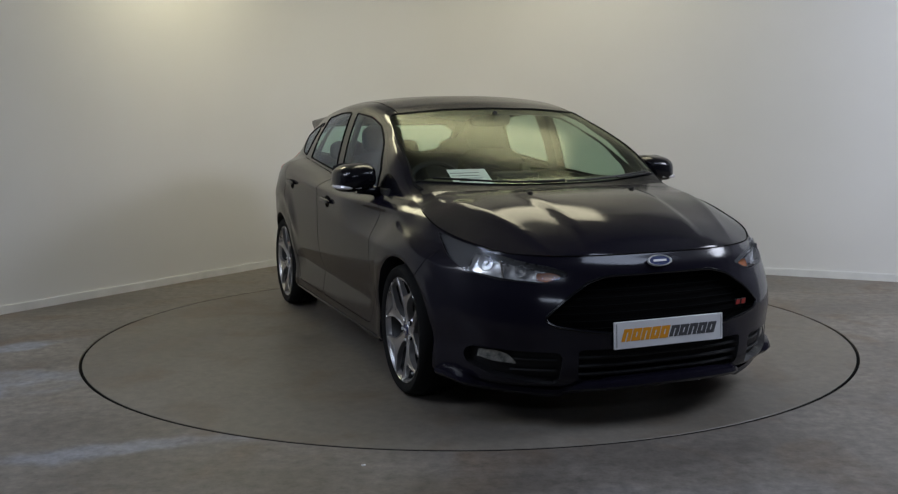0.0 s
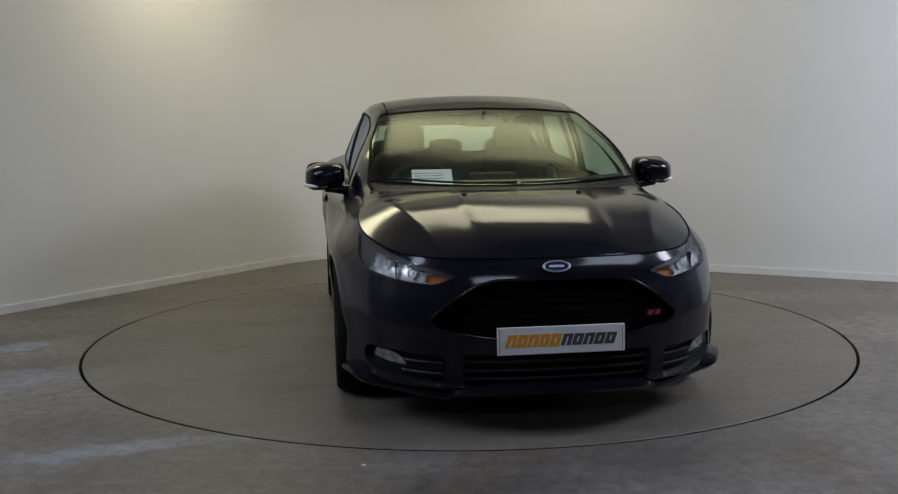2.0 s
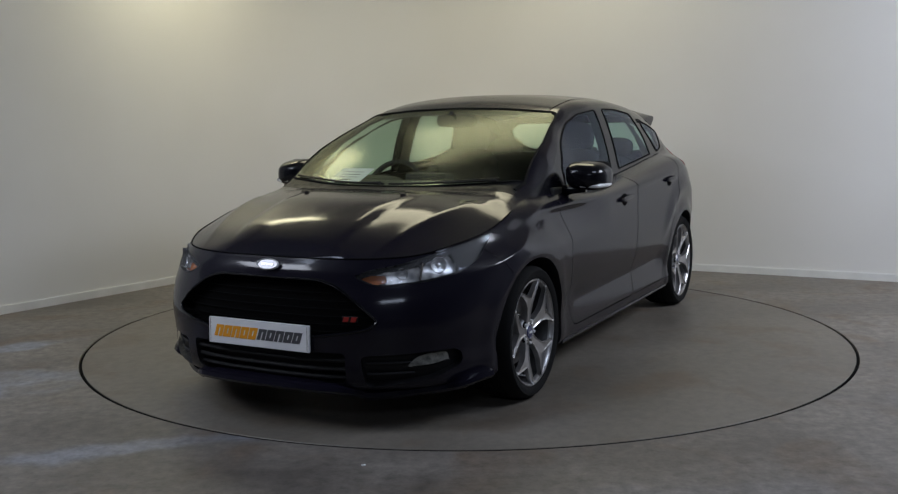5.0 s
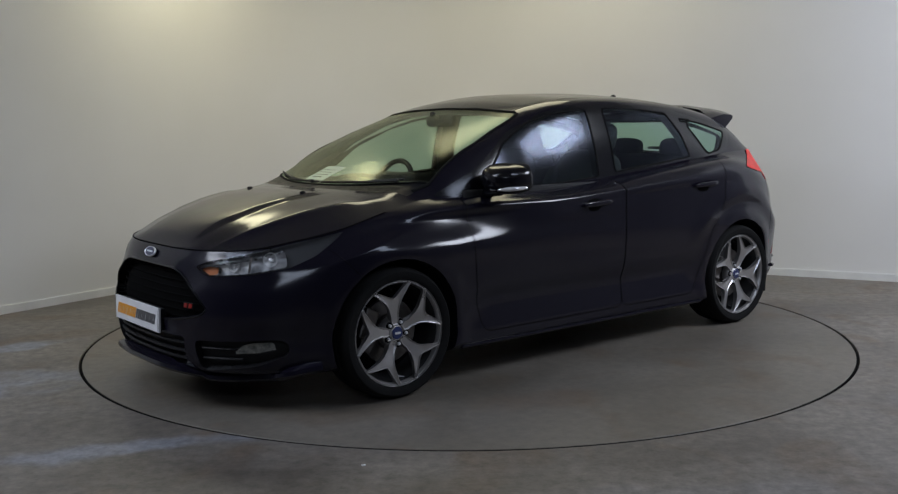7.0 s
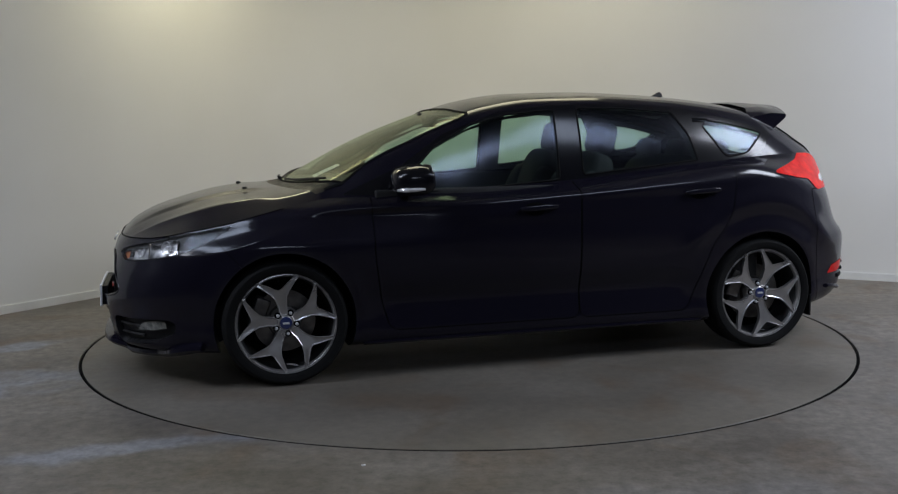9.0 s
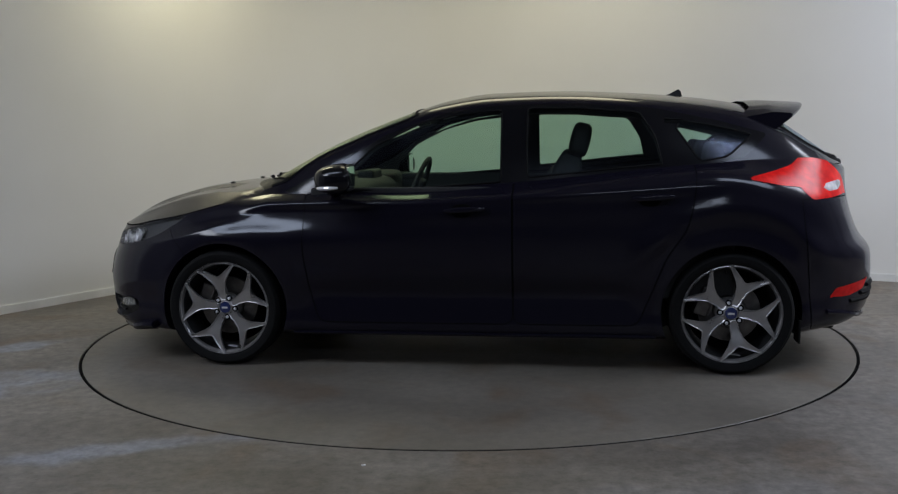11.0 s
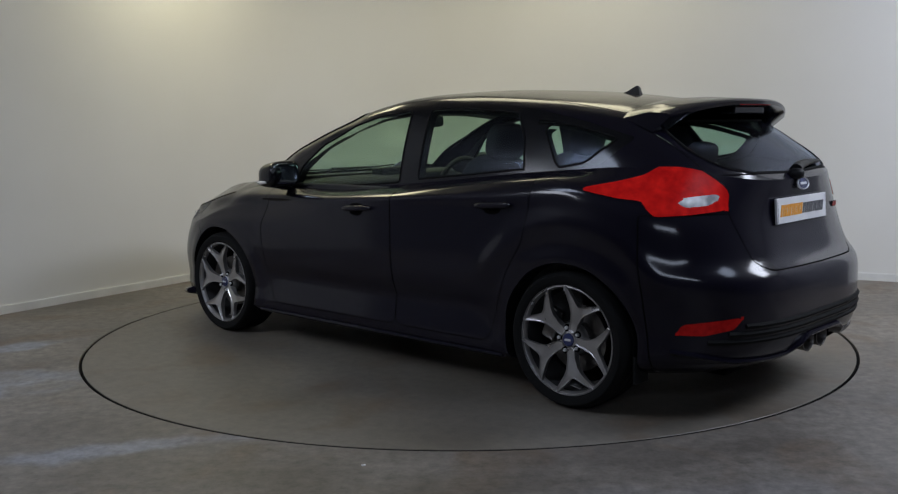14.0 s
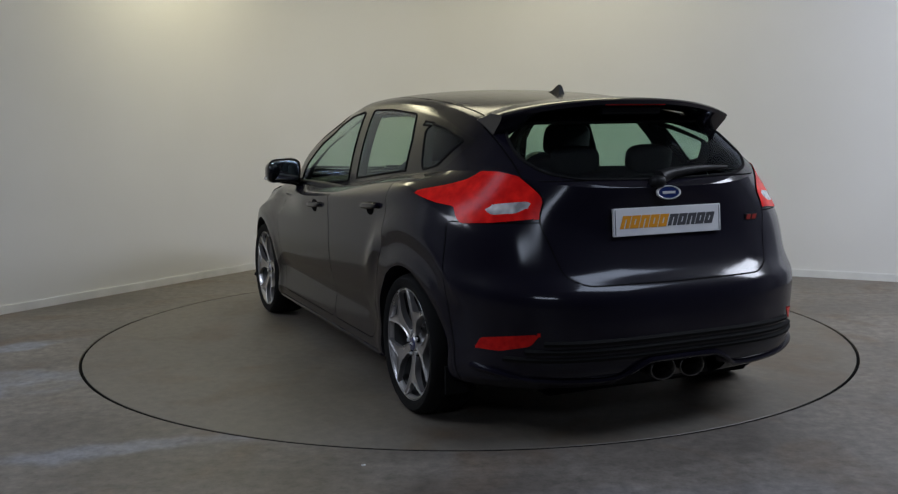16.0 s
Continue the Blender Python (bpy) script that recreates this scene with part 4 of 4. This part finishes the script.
# ---- wheels ----
def wheel(angle):
    """A wheel at the origin, its face towards +y: five forked spokes."""
    rim = part("wheel", revolve(bmesh.new(), [(0.249, 0.104), (0.253, 0.097), (0.242, 0.100), (0.234, 0.090), (0.233, 0.075), (0.240, 0.085)], 72, True),
               ALLOY, None, "silver five-spoke alloy wheel", smooth=True)
    # the barrel's colour holds the shade behind the spokes
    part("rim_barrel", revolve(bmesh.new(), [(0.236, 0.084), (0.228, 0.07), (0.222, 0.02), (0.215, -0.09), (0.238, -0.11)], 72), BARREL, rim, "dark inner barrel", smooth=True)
    prof = [(0.240, 0.094), (0.252, 0.104), (0.270, 0.112), (0.290, 0.113), (0.298, 0.106), (0.307, 0.090), (0.3115, 0.06)]
    prof += [(0.3115, 0.045), (0.305, 0.043), (0.305, 0.034), (0.312, 0.032), (0.312, 0.006), (0.305, 0.004), (0.305, -0.004), (0.312, -0.006), (0.312, -0.032), (0.305, -0.034), (0.305, -0.043), (0.3115, -0.045)]
    prof += [(0.3115, -0.06), (0.307, -0.09), (0.295, -0.112), (0.27, -0.116), (0.240, -0.10)]
    part("tyre", revolve(bmesh.new(), prof, 80), RUBBER, rim, "black low-profile tyre", smooth=True)
    half = [(0.016, 0.036), (0.021, 0.060), (0.024, 0.085), (0.0225, 0.105), (0.0265, 0.128), (0.046, 0.158), (0.088, 0.206), (0.108, 0.212), (0.101, 0.232), (0.050, 0.200), (0.015, 0.174)]
    outline = [(-u, v) for u, v in half] + [(0.0, 0.167)] + half[::-1]
    for k in range(5):
        a = radians(angle + 72 * k)
        ca, sa = math.cos(a), math.sin(a)

        def to3(u, v, w):
            r = math.hypot(u, v)
            y = 0.052 + 0.030 * smooth01((r - 0.05) / 0.18) + w * (1.0 if r < 0.2 else 0.75)
            return (-(u * ca + v * sa), y, -u * sa + v * ca)
        bm = prism(bmesh.new(), outline, to3, 0.030, 0.004)
        face = max((f for f in bm.faces if f.normal.y > 0.5), key=lambda f: f.calc_area())
        bmesh.ops.inset_region(bm, faces=[face], thickness=0.0055, depth=-0.005)
        bmesh.ops.triangulate(bm, faces=[f for f in bm.faces if len(f.verts) > 4])
        part("spoke", bm, ALLOY, rim, smooth=True)
        a2 = a + radians(36)
        bm = revolve(bmesh.new(), [(0.009, 0.055), (0.009, 0.080), (0.007, 0.086), (0.001, 0.087)], 12)
        bmesh.ops.translate(bm, verts=bm.verts, vec=(-0.054 * math.sin(a2), 0, 0.054 * math.cos(a2)))
        # flat black disc: the shade of the well round the nut
        well = revolve(bmesh.new(), [(0.017, 0.072), (0.016, 0.0765), (0.001, 0.077)], 16)
        bmesh.ops.translate(well, verts=well.verts, vec=(-0.054 * math.sin(a2), 0, 0.054 * math.cos(a2)))
        part("nut_well_shade", well, GAP, rim, smooth=True)
        part("wheel_nut", bm, SILVER, rim, smooth=True)
    part("hub", revolve(bmesh.new(), [(0.075, 0.03), (0.074, 0.060), (0.066, 0.070), (0.036, 0.074), (0.034, 0.080), (0.031, 0.082)], 40), ALLOY, rim, smooth=True)
    bm = revolve(bmesh.new(), [(0.031, 0.081), (0.028, 0.085), (0.001, 0.087)], 32)
    part("centre_cap", bm, BLUE, rim, "blue centre cap", smooth=True)
    part("cap_mark", bm_box(0, 0.0875, 0, 0.032, 0.002, 0.010, 0.0008), SILVER, rim)
    part("brake_disc", revolve(bmesh.new(), [(0.155, -0.010), (0.155, 0.010), (0.085, 0.012), (0.08, 0.028), (0.01, 0.03)], 48), STEEL, rim, "steel brake disc", smooth=True)
    part("caliper", bm_box(0.125, 0.0, 0.05, 0.075, 0.085, 0.15, 0.014, (0, -22, 0)), STEEL, rim)
    # added black disc that darkens the hollow behind the brake
    part("dark_backing", revolve(bmesh.new(), [(0.212, -0.05), (0.01, -0.055)], 48), GAP, rim)
    part("balance_weight", bm_box(-0.035, 0.045, -0.2185, 0.07, 0.035, 0.003, 0.001, (0, -9, 0)), SILVER, rim)
    part("valve", tube(bmesh.new(), [(0.03, 0.06, 0.215), (0.03, 0.085, 0.205)], 0.004, 6), RUBBER, rim)
    return rim


for x, y, ang in ((AXLE, 0.782, -10), (-AXLE, 0.782, 23), (AXLE, -0.782, 12), (-AXLE, -0.782, 30)):
    w = wheel(ang)
    w.parent = car
    w.matrix_basis = pose(x, y, 0.312, 0, 0, 0 if y > 0 else 180)


# ---- plates and badges ----
def plate(x, z, tilt, turn, parent):
    """A show plate; the trader's mark on it is a row of slanted plain blocks."""
    p = part("show_plate", bm_box(0, 0, 0, 0.012, 0.530, 0.113, 0.003), WHITE_PLATE, parent, "white show plate with an orange and grey mark")
    p.matrix_basis = pose(x, 0, z, 0, tilt, turn)
    for k in range(10):
        y0 = -0.207 + k * 0.0455 + (0.003 if k > 4 else 0)
        h, hw, lean = 0.0255 if k < 5 else 0.0235, 0.0205, 0.008
        for a, b in ((-hw, -0.0035), (0.0035, hw)):
            bm = prism(bmesh.new(), [(y0 + a - lean, -h), (y0 + b - lean, -h), (y0 + b + lean, h), (y0 + a + lean, h)], lambda u, v, w: (0.0058 + w, u, v), 0.0016)
            part("mark_block", bm, ORANGE if k < 5 else DARK_GREY, p)
        for v0, v1 in ((0.45, 1.0), (-1.0, -0.45))[:1 + (k % 5 in (1, 3, 4))]:
            bm = prism(bmesh.new(), [(y0 - hw + lean * v0, h * v0), (y0 + hw + lean * v0, h * v0), (y0 + hw + lean * v1, h * v1), (y0 - hw + lean * v1, h * v1)], lambda u, v, w: (0.0057 + w, u, v), 0.0016)
            part("mark_block", bm, ORANGE if k < 5 else DARK_GREY, p)
    for y in (-0.256, 0.256):
        part("plate_edge", bm_box(0.0062, y, 0, 0.001, 0.003, 0.100), CHROME, p)
    return p


def badge(x, z, tilt, turn, parent):
    b = part("badge", revolve(bmesh.new(), [(0.060, 0.0), (0.060, 0.006), (0.055, 0.009), (0.050, 0.006), (0.050, 0.001)], 48), SILVER, parent, "oval blue badge with a silver rim", smooth=True)
    part("badge_face", disc(bmesh.new(), 0.0505, 0.005, 40), BLUE, b, "dark blue badge face")
    bm = bm_box(0, 0.0062, 0.0, 0.062, 0.003, 0.022, 0.001)
    part("badge_mark", bm, SILVER, b)
    b.matrix_basis = pose(x, 0, z, 0, 0, turn) @ pose(0, 0, 0, 0, tilt, 0) @ pose(0, 0, 0, 0, 0, -90) @ Matrix.Diagonal((1, 1, 0.42 if x > 0 else 0.48, 1))
    return b


plate(2.224, 0.403, -2, 0, car)
part("plate_holder", bm_box(2.205, 0, 0.403, 0.035, 0.50, 0.10, 0.004), PLASTIC, front_bumper, "black plate holder")
plate(-2.003, 0.876, -4, 180, car)
badge(2.142, 0.690, -28, 0, car)
badge(-2.004, 0.988, -12, 180, car)


def trim_mark(x, y, z, turn, parent, size=1.0):
    """A small red emblem: two slanted plain bars in a dark edge."""
    e = part("emblem", bm_box(0, 0, 0, 0.006, 0.070 * size, 0.026 * size, 0.002), PLASTIC, parent, "small red emblem")
    for y0 in (-0.017, 0.017):
        part("emblem_bar", prism(bmesh.new(), [(y0 * size - 0.014, -0.010), (y0 * size + 0.008, -0.010), (y0 * size + 0.016, 0.010), (y0 * size - 0.008, 0.010)], lambda u, v, w: (0.003 + w, u, v), 0.002), RED, e)
    e.matrix_basis = pose(x, y, z, 0, 0, turn)


trim_mark(nose_x(0.415, 0.485) - 0.012, 0.415, 0.485, 12, car)
trim_mark(tail_x(0.46, 0.86) - 0.004, -0.46, 0.865, 188, car)


seam = [p for p in shoulder_line() if p[0] > 1.30]
seam = [(x, -y, z + 0.001) for x, y, z in seam[::-1]] + [(x, y, z + 0.001) for x, y, z in seam[1:]]
part("bonnet_seam", tube(bmesh.new(), seam, 0.0032, 6), GAP, car, "dark bonnet shut line")


# ---- mirrors, handles, wipers, aerial, spoiler ----
def blob(bm, c, size, p=3.0, n=20, m=14):
    """A rounded box: a superellipsoid."""
    sg = lambda v: math.copysign(abs(v) ** (2 / p), v)
    rows = []
    for i in range(1, m):
        a = math.pi * (i / m - 0.5)
        rows.append([bm.verts.new((c[0] + size[0] / 2 * sg(math.cos(a)) * sg(math.cos(2 * math.pi * j / n)), c[1] + size[1] / 2 * sg(math.cos(a)) * sg(math.sin(2 * math.pi * j / n)),
                                   c[2] + size[2] / 2 * sg(math.sin(a)))) for j in range(n)])
    for a, b in zip(rows, rows[1:]):
        for j in range(n):
            bm.faces.new((a[j], a[(j + 1) % n], b[(j + 1) % n], b[j]))
    bm.faces.new(rows[0][::-1])
    bm.faces.new(rows[-1])
    bmesh.ops.recalc_face_normals(bm, faces=bm.faces)
    return bm


for s in (1, -1):
    bm = blob(bmesh.new(), (0, 0, 0), (0.19, 0.225, 0.150), 3.2, 32, 20)
    for v in bm.verts:
        q = v.co
        t = (q.x + 0.095) / 0.19
        q.z = q.z * (1 - 0.22 * t * t) + 0.012 * (1 - t) + 0.010 * q.y / 0.11 * -1
        q.y = q.y * (1 - 0.10 * t)
        q.x -= 0.045 * (q.y / 0.11) ** 2 * (1 if q.y > 0 else 0)
        q.y *= s
    bmesh.ops.recalc_face_normals(bm, faces=bm.faces)
    mirror = part("door_mirror", bm, GLOSS_BLACK, car, "gloss black door mirror", smooth=True)
    mirror.location = (0.695, s * 0.918, 0.998)
    part("mirror_glass", blob(bmesh.new(), (-0.094, 0.0, 0.012), (0.010, 0.175, 0.118), 4, 24, 16), MIRROR, mirror, "mirror glass", smooth=True)
    part("mirror_rim", blob(bmesh.new(), (-0.088, 0.0, 0.012), (0.014, 0.200, 0.138), 4, 24, 16), PLASTIC, mirror, smooth=True)
    bm = tube(bmesh.new(), [(0.010, -0.118 * s, -0.07), (0.030, -0.075 * s, -0.062), (0.020, 0, -0.058)], [0.030, 0.024, 0.018], 10)
    part("mirror_arm", bm, GLOSS_BLACK, mirror, smooth=True)
    bm = tube(bmesh.new(), [(0.078, -0.01 * s, -0.040), (0.068, 0.05 * s, -0.040), (0.045, 0.085 * s, -0.040), (-0.005, 0.104 * s, -0.038), (-0.05, 0.107 * s, -0.036)], [0.007, 0.010, 0.011, 0.010, 0.006], 8)
    part("mirror_indicator", bm, CLEAR_LAMP, mirror, "clear indicator strip", smooth=True)
    for x, z in ((0.015, 0.838), (-0.930, 0.897)):
        y = side_y(x, z)
        cup = part("handle_cup", blob(bmesh.new(), (0, 0, 0), (0.115, 0.012, 0.075), 2.4, 24, 12), GAP, car, "dark handle recess", smooth=True)
        cup.location = (x + 0.015, s * (y - 0.002), z - 0.006)
        bm = blob(bmesh.new(), (0, 0, 0), (0.215, 0.026, 0.030), 3.0, 24, 12)
        h = part("door_handle", bm, PAINT, car, "black door handle", smooth=True)
        h.matrix_basis = pose(x, s * (y + 0.016), z + 0.003, 0, 3, 0)
    for y in (0.277,):
        j = part("washer_jet", blob(bmesh.new(), (0, 0, 0), (0.030, 0.026, 0.014), 2.4, 14, 8), PLASTIC, car, smooth=True)
        j.location = (1.463, s * y, top_z(1.463, y) + 0.003)


def on_top(x, y, dz):
    rz, cz, ry = float(RAIL_Z(x)), float(CENTRE_Z(x)), float(RAIL_Y(x))
    return (x, y, rz + (cz - rz) * (1 - min(1.0, abs(y) / ry) ** 2.3) + dz)


for y0, y1 in ((-0.62, 0.02), (0.05, 0.60)):
    ys = np.linspace(y0, y1, 14)
    part("wiper", tube(bmesh.new(), [on_top(1.215 - 0.40 * y * y, y, 0.009) for y in ys], 0.006, 6), PLASTIC, car, "black wiper")
    part("wiper_arm", tube(bmesh.new(), [on_top(1.25 - 0.38 * y * y, y, 0.022) for y in np.linspace(y1, 0.45 * y0 + 0.55 * y1, 8)], [0.011] + [0.0055] * 7, 6), PLASTIC, car)

part("aerial", prism(bmesh.new(), [(-1.03, 0.0), (-1.075, 0.016), (-1.115, 0.040), (-1.128, 0.046), (-1.140, 0.036), (-1.150, 0.0)], lambda u, v, w: (u, (w - 0.016) * (1 - v * 12), 1.418 + v - (-1.03 - u) * 0.06), 0.032), PLASTIC, car, "black shark-fin aerial")


def spoiler():
    bm = bmesh.new()
    rows = []
    for u in np.linspace(-0.635, 0.635, 65):
        a, y = abs(u), u * 0.915
        rz = float(np.interp(a, [0, 0.3, 0.5, 0.575, 0.635], [1.380, 1.372, 1.345, 1.318, 1.285]))
        te_x = -1.785 + 0.36 * a ** 2.2
        te_z = 1.375 - 0.055 * (a / 0.6) ** 2.5
        fin = 0.075 * float(smooth01((a - 0.46) / 0.11))
        front = -1.45 + 0.05 * float(smooth01((a - 0.5) / 0.13))
        low_x = te_x + 0.04 + 0.07 * float(smooth01((a - 0.46) / 0.11))
        pts = [(front, rz + 0.005), (front - 0.10, 0.6 * rz + 0.4 * te_z + 0.012), (te_x + 0.10, te_z + 0.006), (te_x + 0.012, te_z), (te_x, te_z - 0.008), (te_x + 0.006, te_z - 0.024),
               (low_x, te_z - 0.032 - fin), (te_x + 0.13, te_z - 0.040 - fin * 0.9), (front - 0.06, rz - 0.03)]
        rows.append([bm.verts.new((x, y, z)) for x, z in pts])
    m = len(rows[0])
    for a, b in zip(rows, rows[1:]):
        for k in range(m):
            bm.faces.new((a[k], a[(k + 1) % m], b[(k + 1) % m], b[k]))
    bm.faces.new(rows[0])
    bm.faces.new(rows[-1][::-1])
    bmesh.ops.recalc_face_normals(bm, faces=bm.faces)
    return bm


wing = part("roof_spoiler", spoiler(), PAINT, car, smooth=True)
part("brake_light", bm_box(-1.767, 0, 1.352, 0.012, 0.30, 0.012, 0.003), DARK_RED, wing, "high-level brake light")
part("spoiler_stay", bm_box(-1.69, 0.0, 1.325, 0.10, 0.30, 0.035, 0.01), GLOSS_BLACK, wing)

bm = tube(bmesh.new(), [on_top(-1.985, 0.03, 0.028), on_top(-1.965, -0.05, 0.030), on_top(-1.945, -0.20, 0.026), on_top(-1.925, -0.36, 0.018)], [0.030, 0.022, 0.016, 0.008], 10)
part("rear_wiper", bm, PLASTIC, tailgate, "black rear wiper", smooth=True)
part("wiper_hub", blob(bmesh.new(), on_top(-1.995, 0.045, 0.022), (0.07, 0.06, 0.05), 2.5), PLASTIC, tailgate, smooth=True)

# rear bumper: ribs, lip and the twin exhaust
for z, w in ((0.425, 0.60), (0.392, 0.66), (0.360, 0.72)):
    part("bumper_rib", sweep(across(z, -w, w, -0.004, 60, True), [(-0.02, -0.012), (0.006, -0.011), (0.010, 0.0), (0.003, 0.009), (-0.02, 0.013)]), RUBBER, rear_bumper, smooth=True)
tail_lip = lambda y: float(curve((0, 0.075), (0.15, 0.073), (0.20, 0.055), (0.29, 0.004), (0.36, 0.0), (0.6, 0.01), (0.80, 0.055))(abs(y)))
part("rear_lip", sweep(across(0.262, -0.80, 0.80, -0.012, 90, True, tail_lip), BLADE), PAINT, rear_bumper, smooth=True)
for y in (0.072, -0.072):
    bm = revolve(bmesh.new(), [(0.044, -0.16), (0.052, 0.0), (0.054, 0.012), (0.050, 0.014), (0.045, 0.006), (0.040, -0.14)], 6 * 4)
    e = part("tailpipe", bm, STEEL, rear_bumper, "dark steel tailpipe", smooth=True)
    e.matrix_basis = pose(-2.075, y, 0.278, 0, 0, 90) @ Matrix.Diagonal((1.15, 1, 0.85, 1))
part("tailpipe_joint", bm_box(-2.06, 0, 0.262, 0.04, 0.05, 0.03, 0.008), STEEL, rear_bumper)
for y in (0.45, -0.45):
    part("mud_flap", bm_box(-1.66, y / 0.45 * 0.80, 0.22, 0.012, 0.11, 0.12, 0.003), RUBBER, rear_bumper)

# ---- inside the car ----
part("underbody", bm_box(0.04, 0, 0.205, 3.9, 1.02, 0.07, 0.02), GAP, car, "dark underbody")
for y in (0.66, -0.66):
    part("underbody_sill", bm_box(0, y, 0.195, 1.9, 0.33, 0.05, 0.01), GAP, car)
part("load_floor", bm_box(-0.35, 0, 0.33, 3.1, 1.02, 0.05), DASH, car)
for s in (1, -1):
    part("door_card", bm_box(-0.25, s * 0.775, 0.66, 2.2, 0.04, 0.58, 0.015), DASH, car, "black inner door trim")
    part("boot_trim", bm_box(-1.50, s * 0.62, 0.68, 0.40, 0.06, 0.54, 0.02), DASH, car)
    part("inner_wing", bm_box(1.30, s * 0.53, 0.60, 0.9, 0.03, 0.48), GAP, car)
part("bulkhead", bm_box(1.08, 0, 0.60, 0.05, 1.50, 0.55), GAP, car)
part("radiator_panel", bm_box(1.88, 0, 0.45, 0.05, 1.2, 0.42), GAP, car)
part("rear_panel", bm_box(-1.84, 0, 0.61, 0.05, 1.06, 0.62), GAP, car)


def cushion(name, c, size, parent, turn=(0, 0, 0), p=4.5, mat=None, label=""):
    ob = part(name, blob(bmesh.new(), (0, 0, 0), size, p, 28, 18), mat or FABRIC, parent, label, smooth=True)
    ob.matrix_basis = pose(*c, *turn)
    return ob


for y in (0.37, -0.37):
    seat = cushion("front_seat", (-0.02, y, 0.50), (0.56, 0.50, 0.18), car, (0, -6, 0), label="black cloth sports seat")
    cushion("seat_back", (-0.36, 0, 0.32), (0.16, 0.48, 0.68), seat, (0, -14, 0))
    for s in (1, -1):
        cushion("bolster", (-0.31, s * 0.21, 0.28), (0.18, 0.11, 0.54), seat, (0, -14, 0), 3)
    cushion("headrest", (-0.475, 0, 0.735), (0.11, 0.27, 0.19), seat, (0, -8, 0), 3.5)
    for s in (0.06, -0.06):
        part("headrest_post", tube(bmesh.new(), [(-0.44, s, 0.60), (-0.465, s, 0.68)], 0.006, 8), CHROME, seat)
bench = cushion("rear_seat", (-0.85, 0, 0.52), (0.50, 1.26, 0.20), car, label="black cloth rear bench")
cushion("seat_back", (-0.32, 0, 0.26), (0.16, 1.26, 0.58), bench, (0, -18, 0))
for y in (0.42, 0, -0.42):
    cushion("headrest", (-0.42, y, 0.575), (0.10, 0.25, 0.14), bench, (0, -10, 0), 3.2)
part("parcel_shelf", bm_box(-1.60, 0, 0.965, 0.50, 1.10, 0.02, 0.006), FABRIC, car)
dash = cushion("dashboard", (0.86, 0, 0.815), (0.56, 1.48, 0.29), car, (0, 3, 0), 5, DASH, "black dashboard")
cushion("binnacle", (-0.16, -0.37, 0.115), (0.26, 0.36, 0.10), dash, (0, 0, 0), 3, DASH)
part("centre_screen", bm_box(-0.17, 0, 0.13, 0.10, 0.26, 0.11, 0.02), DASH, dash)
part("dash_deck", bm_box(0.97, 0, 0.962, 0.32, 1.28, 0.016, 0.005, (0, 2, 0)), DASH, car)
sw = part("steering_wheel", revolve(bmesh.new(), [(0.185 + 0.016 * math.cos(a), 0.016 * math.sin(a)) for a in np.linspace(0, 2 * math.pi, 9)[:-1]], 40, True), DASH, car, "black steering wheel", smooth=True)
sw.matrix_basis = pose(0.46, -0.37, 0.885, 0, 0, 90) @ pose(0, 0, 0, -22, 0, 0)
cushion("wheel_boss", (0, 0.01, 0), (0.13, 0.06, 0.11), sw, (0, 0, 0), 3, DASH)
for a in (90, -90, 180):
    part("wheel_spoke", tube(bmesh.new(), [(0.04 * math.sin(radians(a)), 0, 0.04 * math.cos(radians(a))), (0.18 * math.sin(radians(a)), 0, 0.18 * math.cos(radians(a)))], 0.014, 6), DASH, sw)
part("interior_mirror", blob(bmesh.new(), (0.36, 0.0, 1.295), (0.05, 0.25, 0.075), 4), DASH, car, "interior mirror", smooth=True)
part("mirror_stem", tube(bmesh.new(), [(0.38, 0, 1.31), (0.43, 0, 1.338)], 0.014, 8), DASH, car)
for which in ("left", "right"):
    panel("inner_trim", lift(up_groups["window_surround"], -0.05), DASH, car, "black inner pillar trim", mirror=which)
panel("headlining", lift([f for f in up_groups["roof"] if f.calc_center_median().x > -1.4], -0.035), LINING, car, "pale grey headlining", mirror="both")
pp = part("price_sheet", bm_box(0, 0, 0, 0.17, 0.21, 0.002), PAPER, car, "white price sheet on the dashboard")
pp.matrix_basis = pose(0.93, -0.365, 1.003, 0, 24, -4)
for k, (w, h) in enumerate(((0.10, 0.010), (0.16, 0.004), (0.15, 0.004), (0.16, 0.004))):
    part("print_bar", bm_box(0.05 - 0.03 * k, -0.02, 0.0016, h, w, 0.001), DARK_GREY, pp)


def motions():
    rows = [(t, pose(AXIS[0], AXIS[1], 0, 0, 0, a)) for t, a in HEADING]
    walk(car, rows)
    walk(turntable, rows)


for ob in car.children:
    ob.location = ob.location + Vector((*CAR_OFF, 0))
motions()
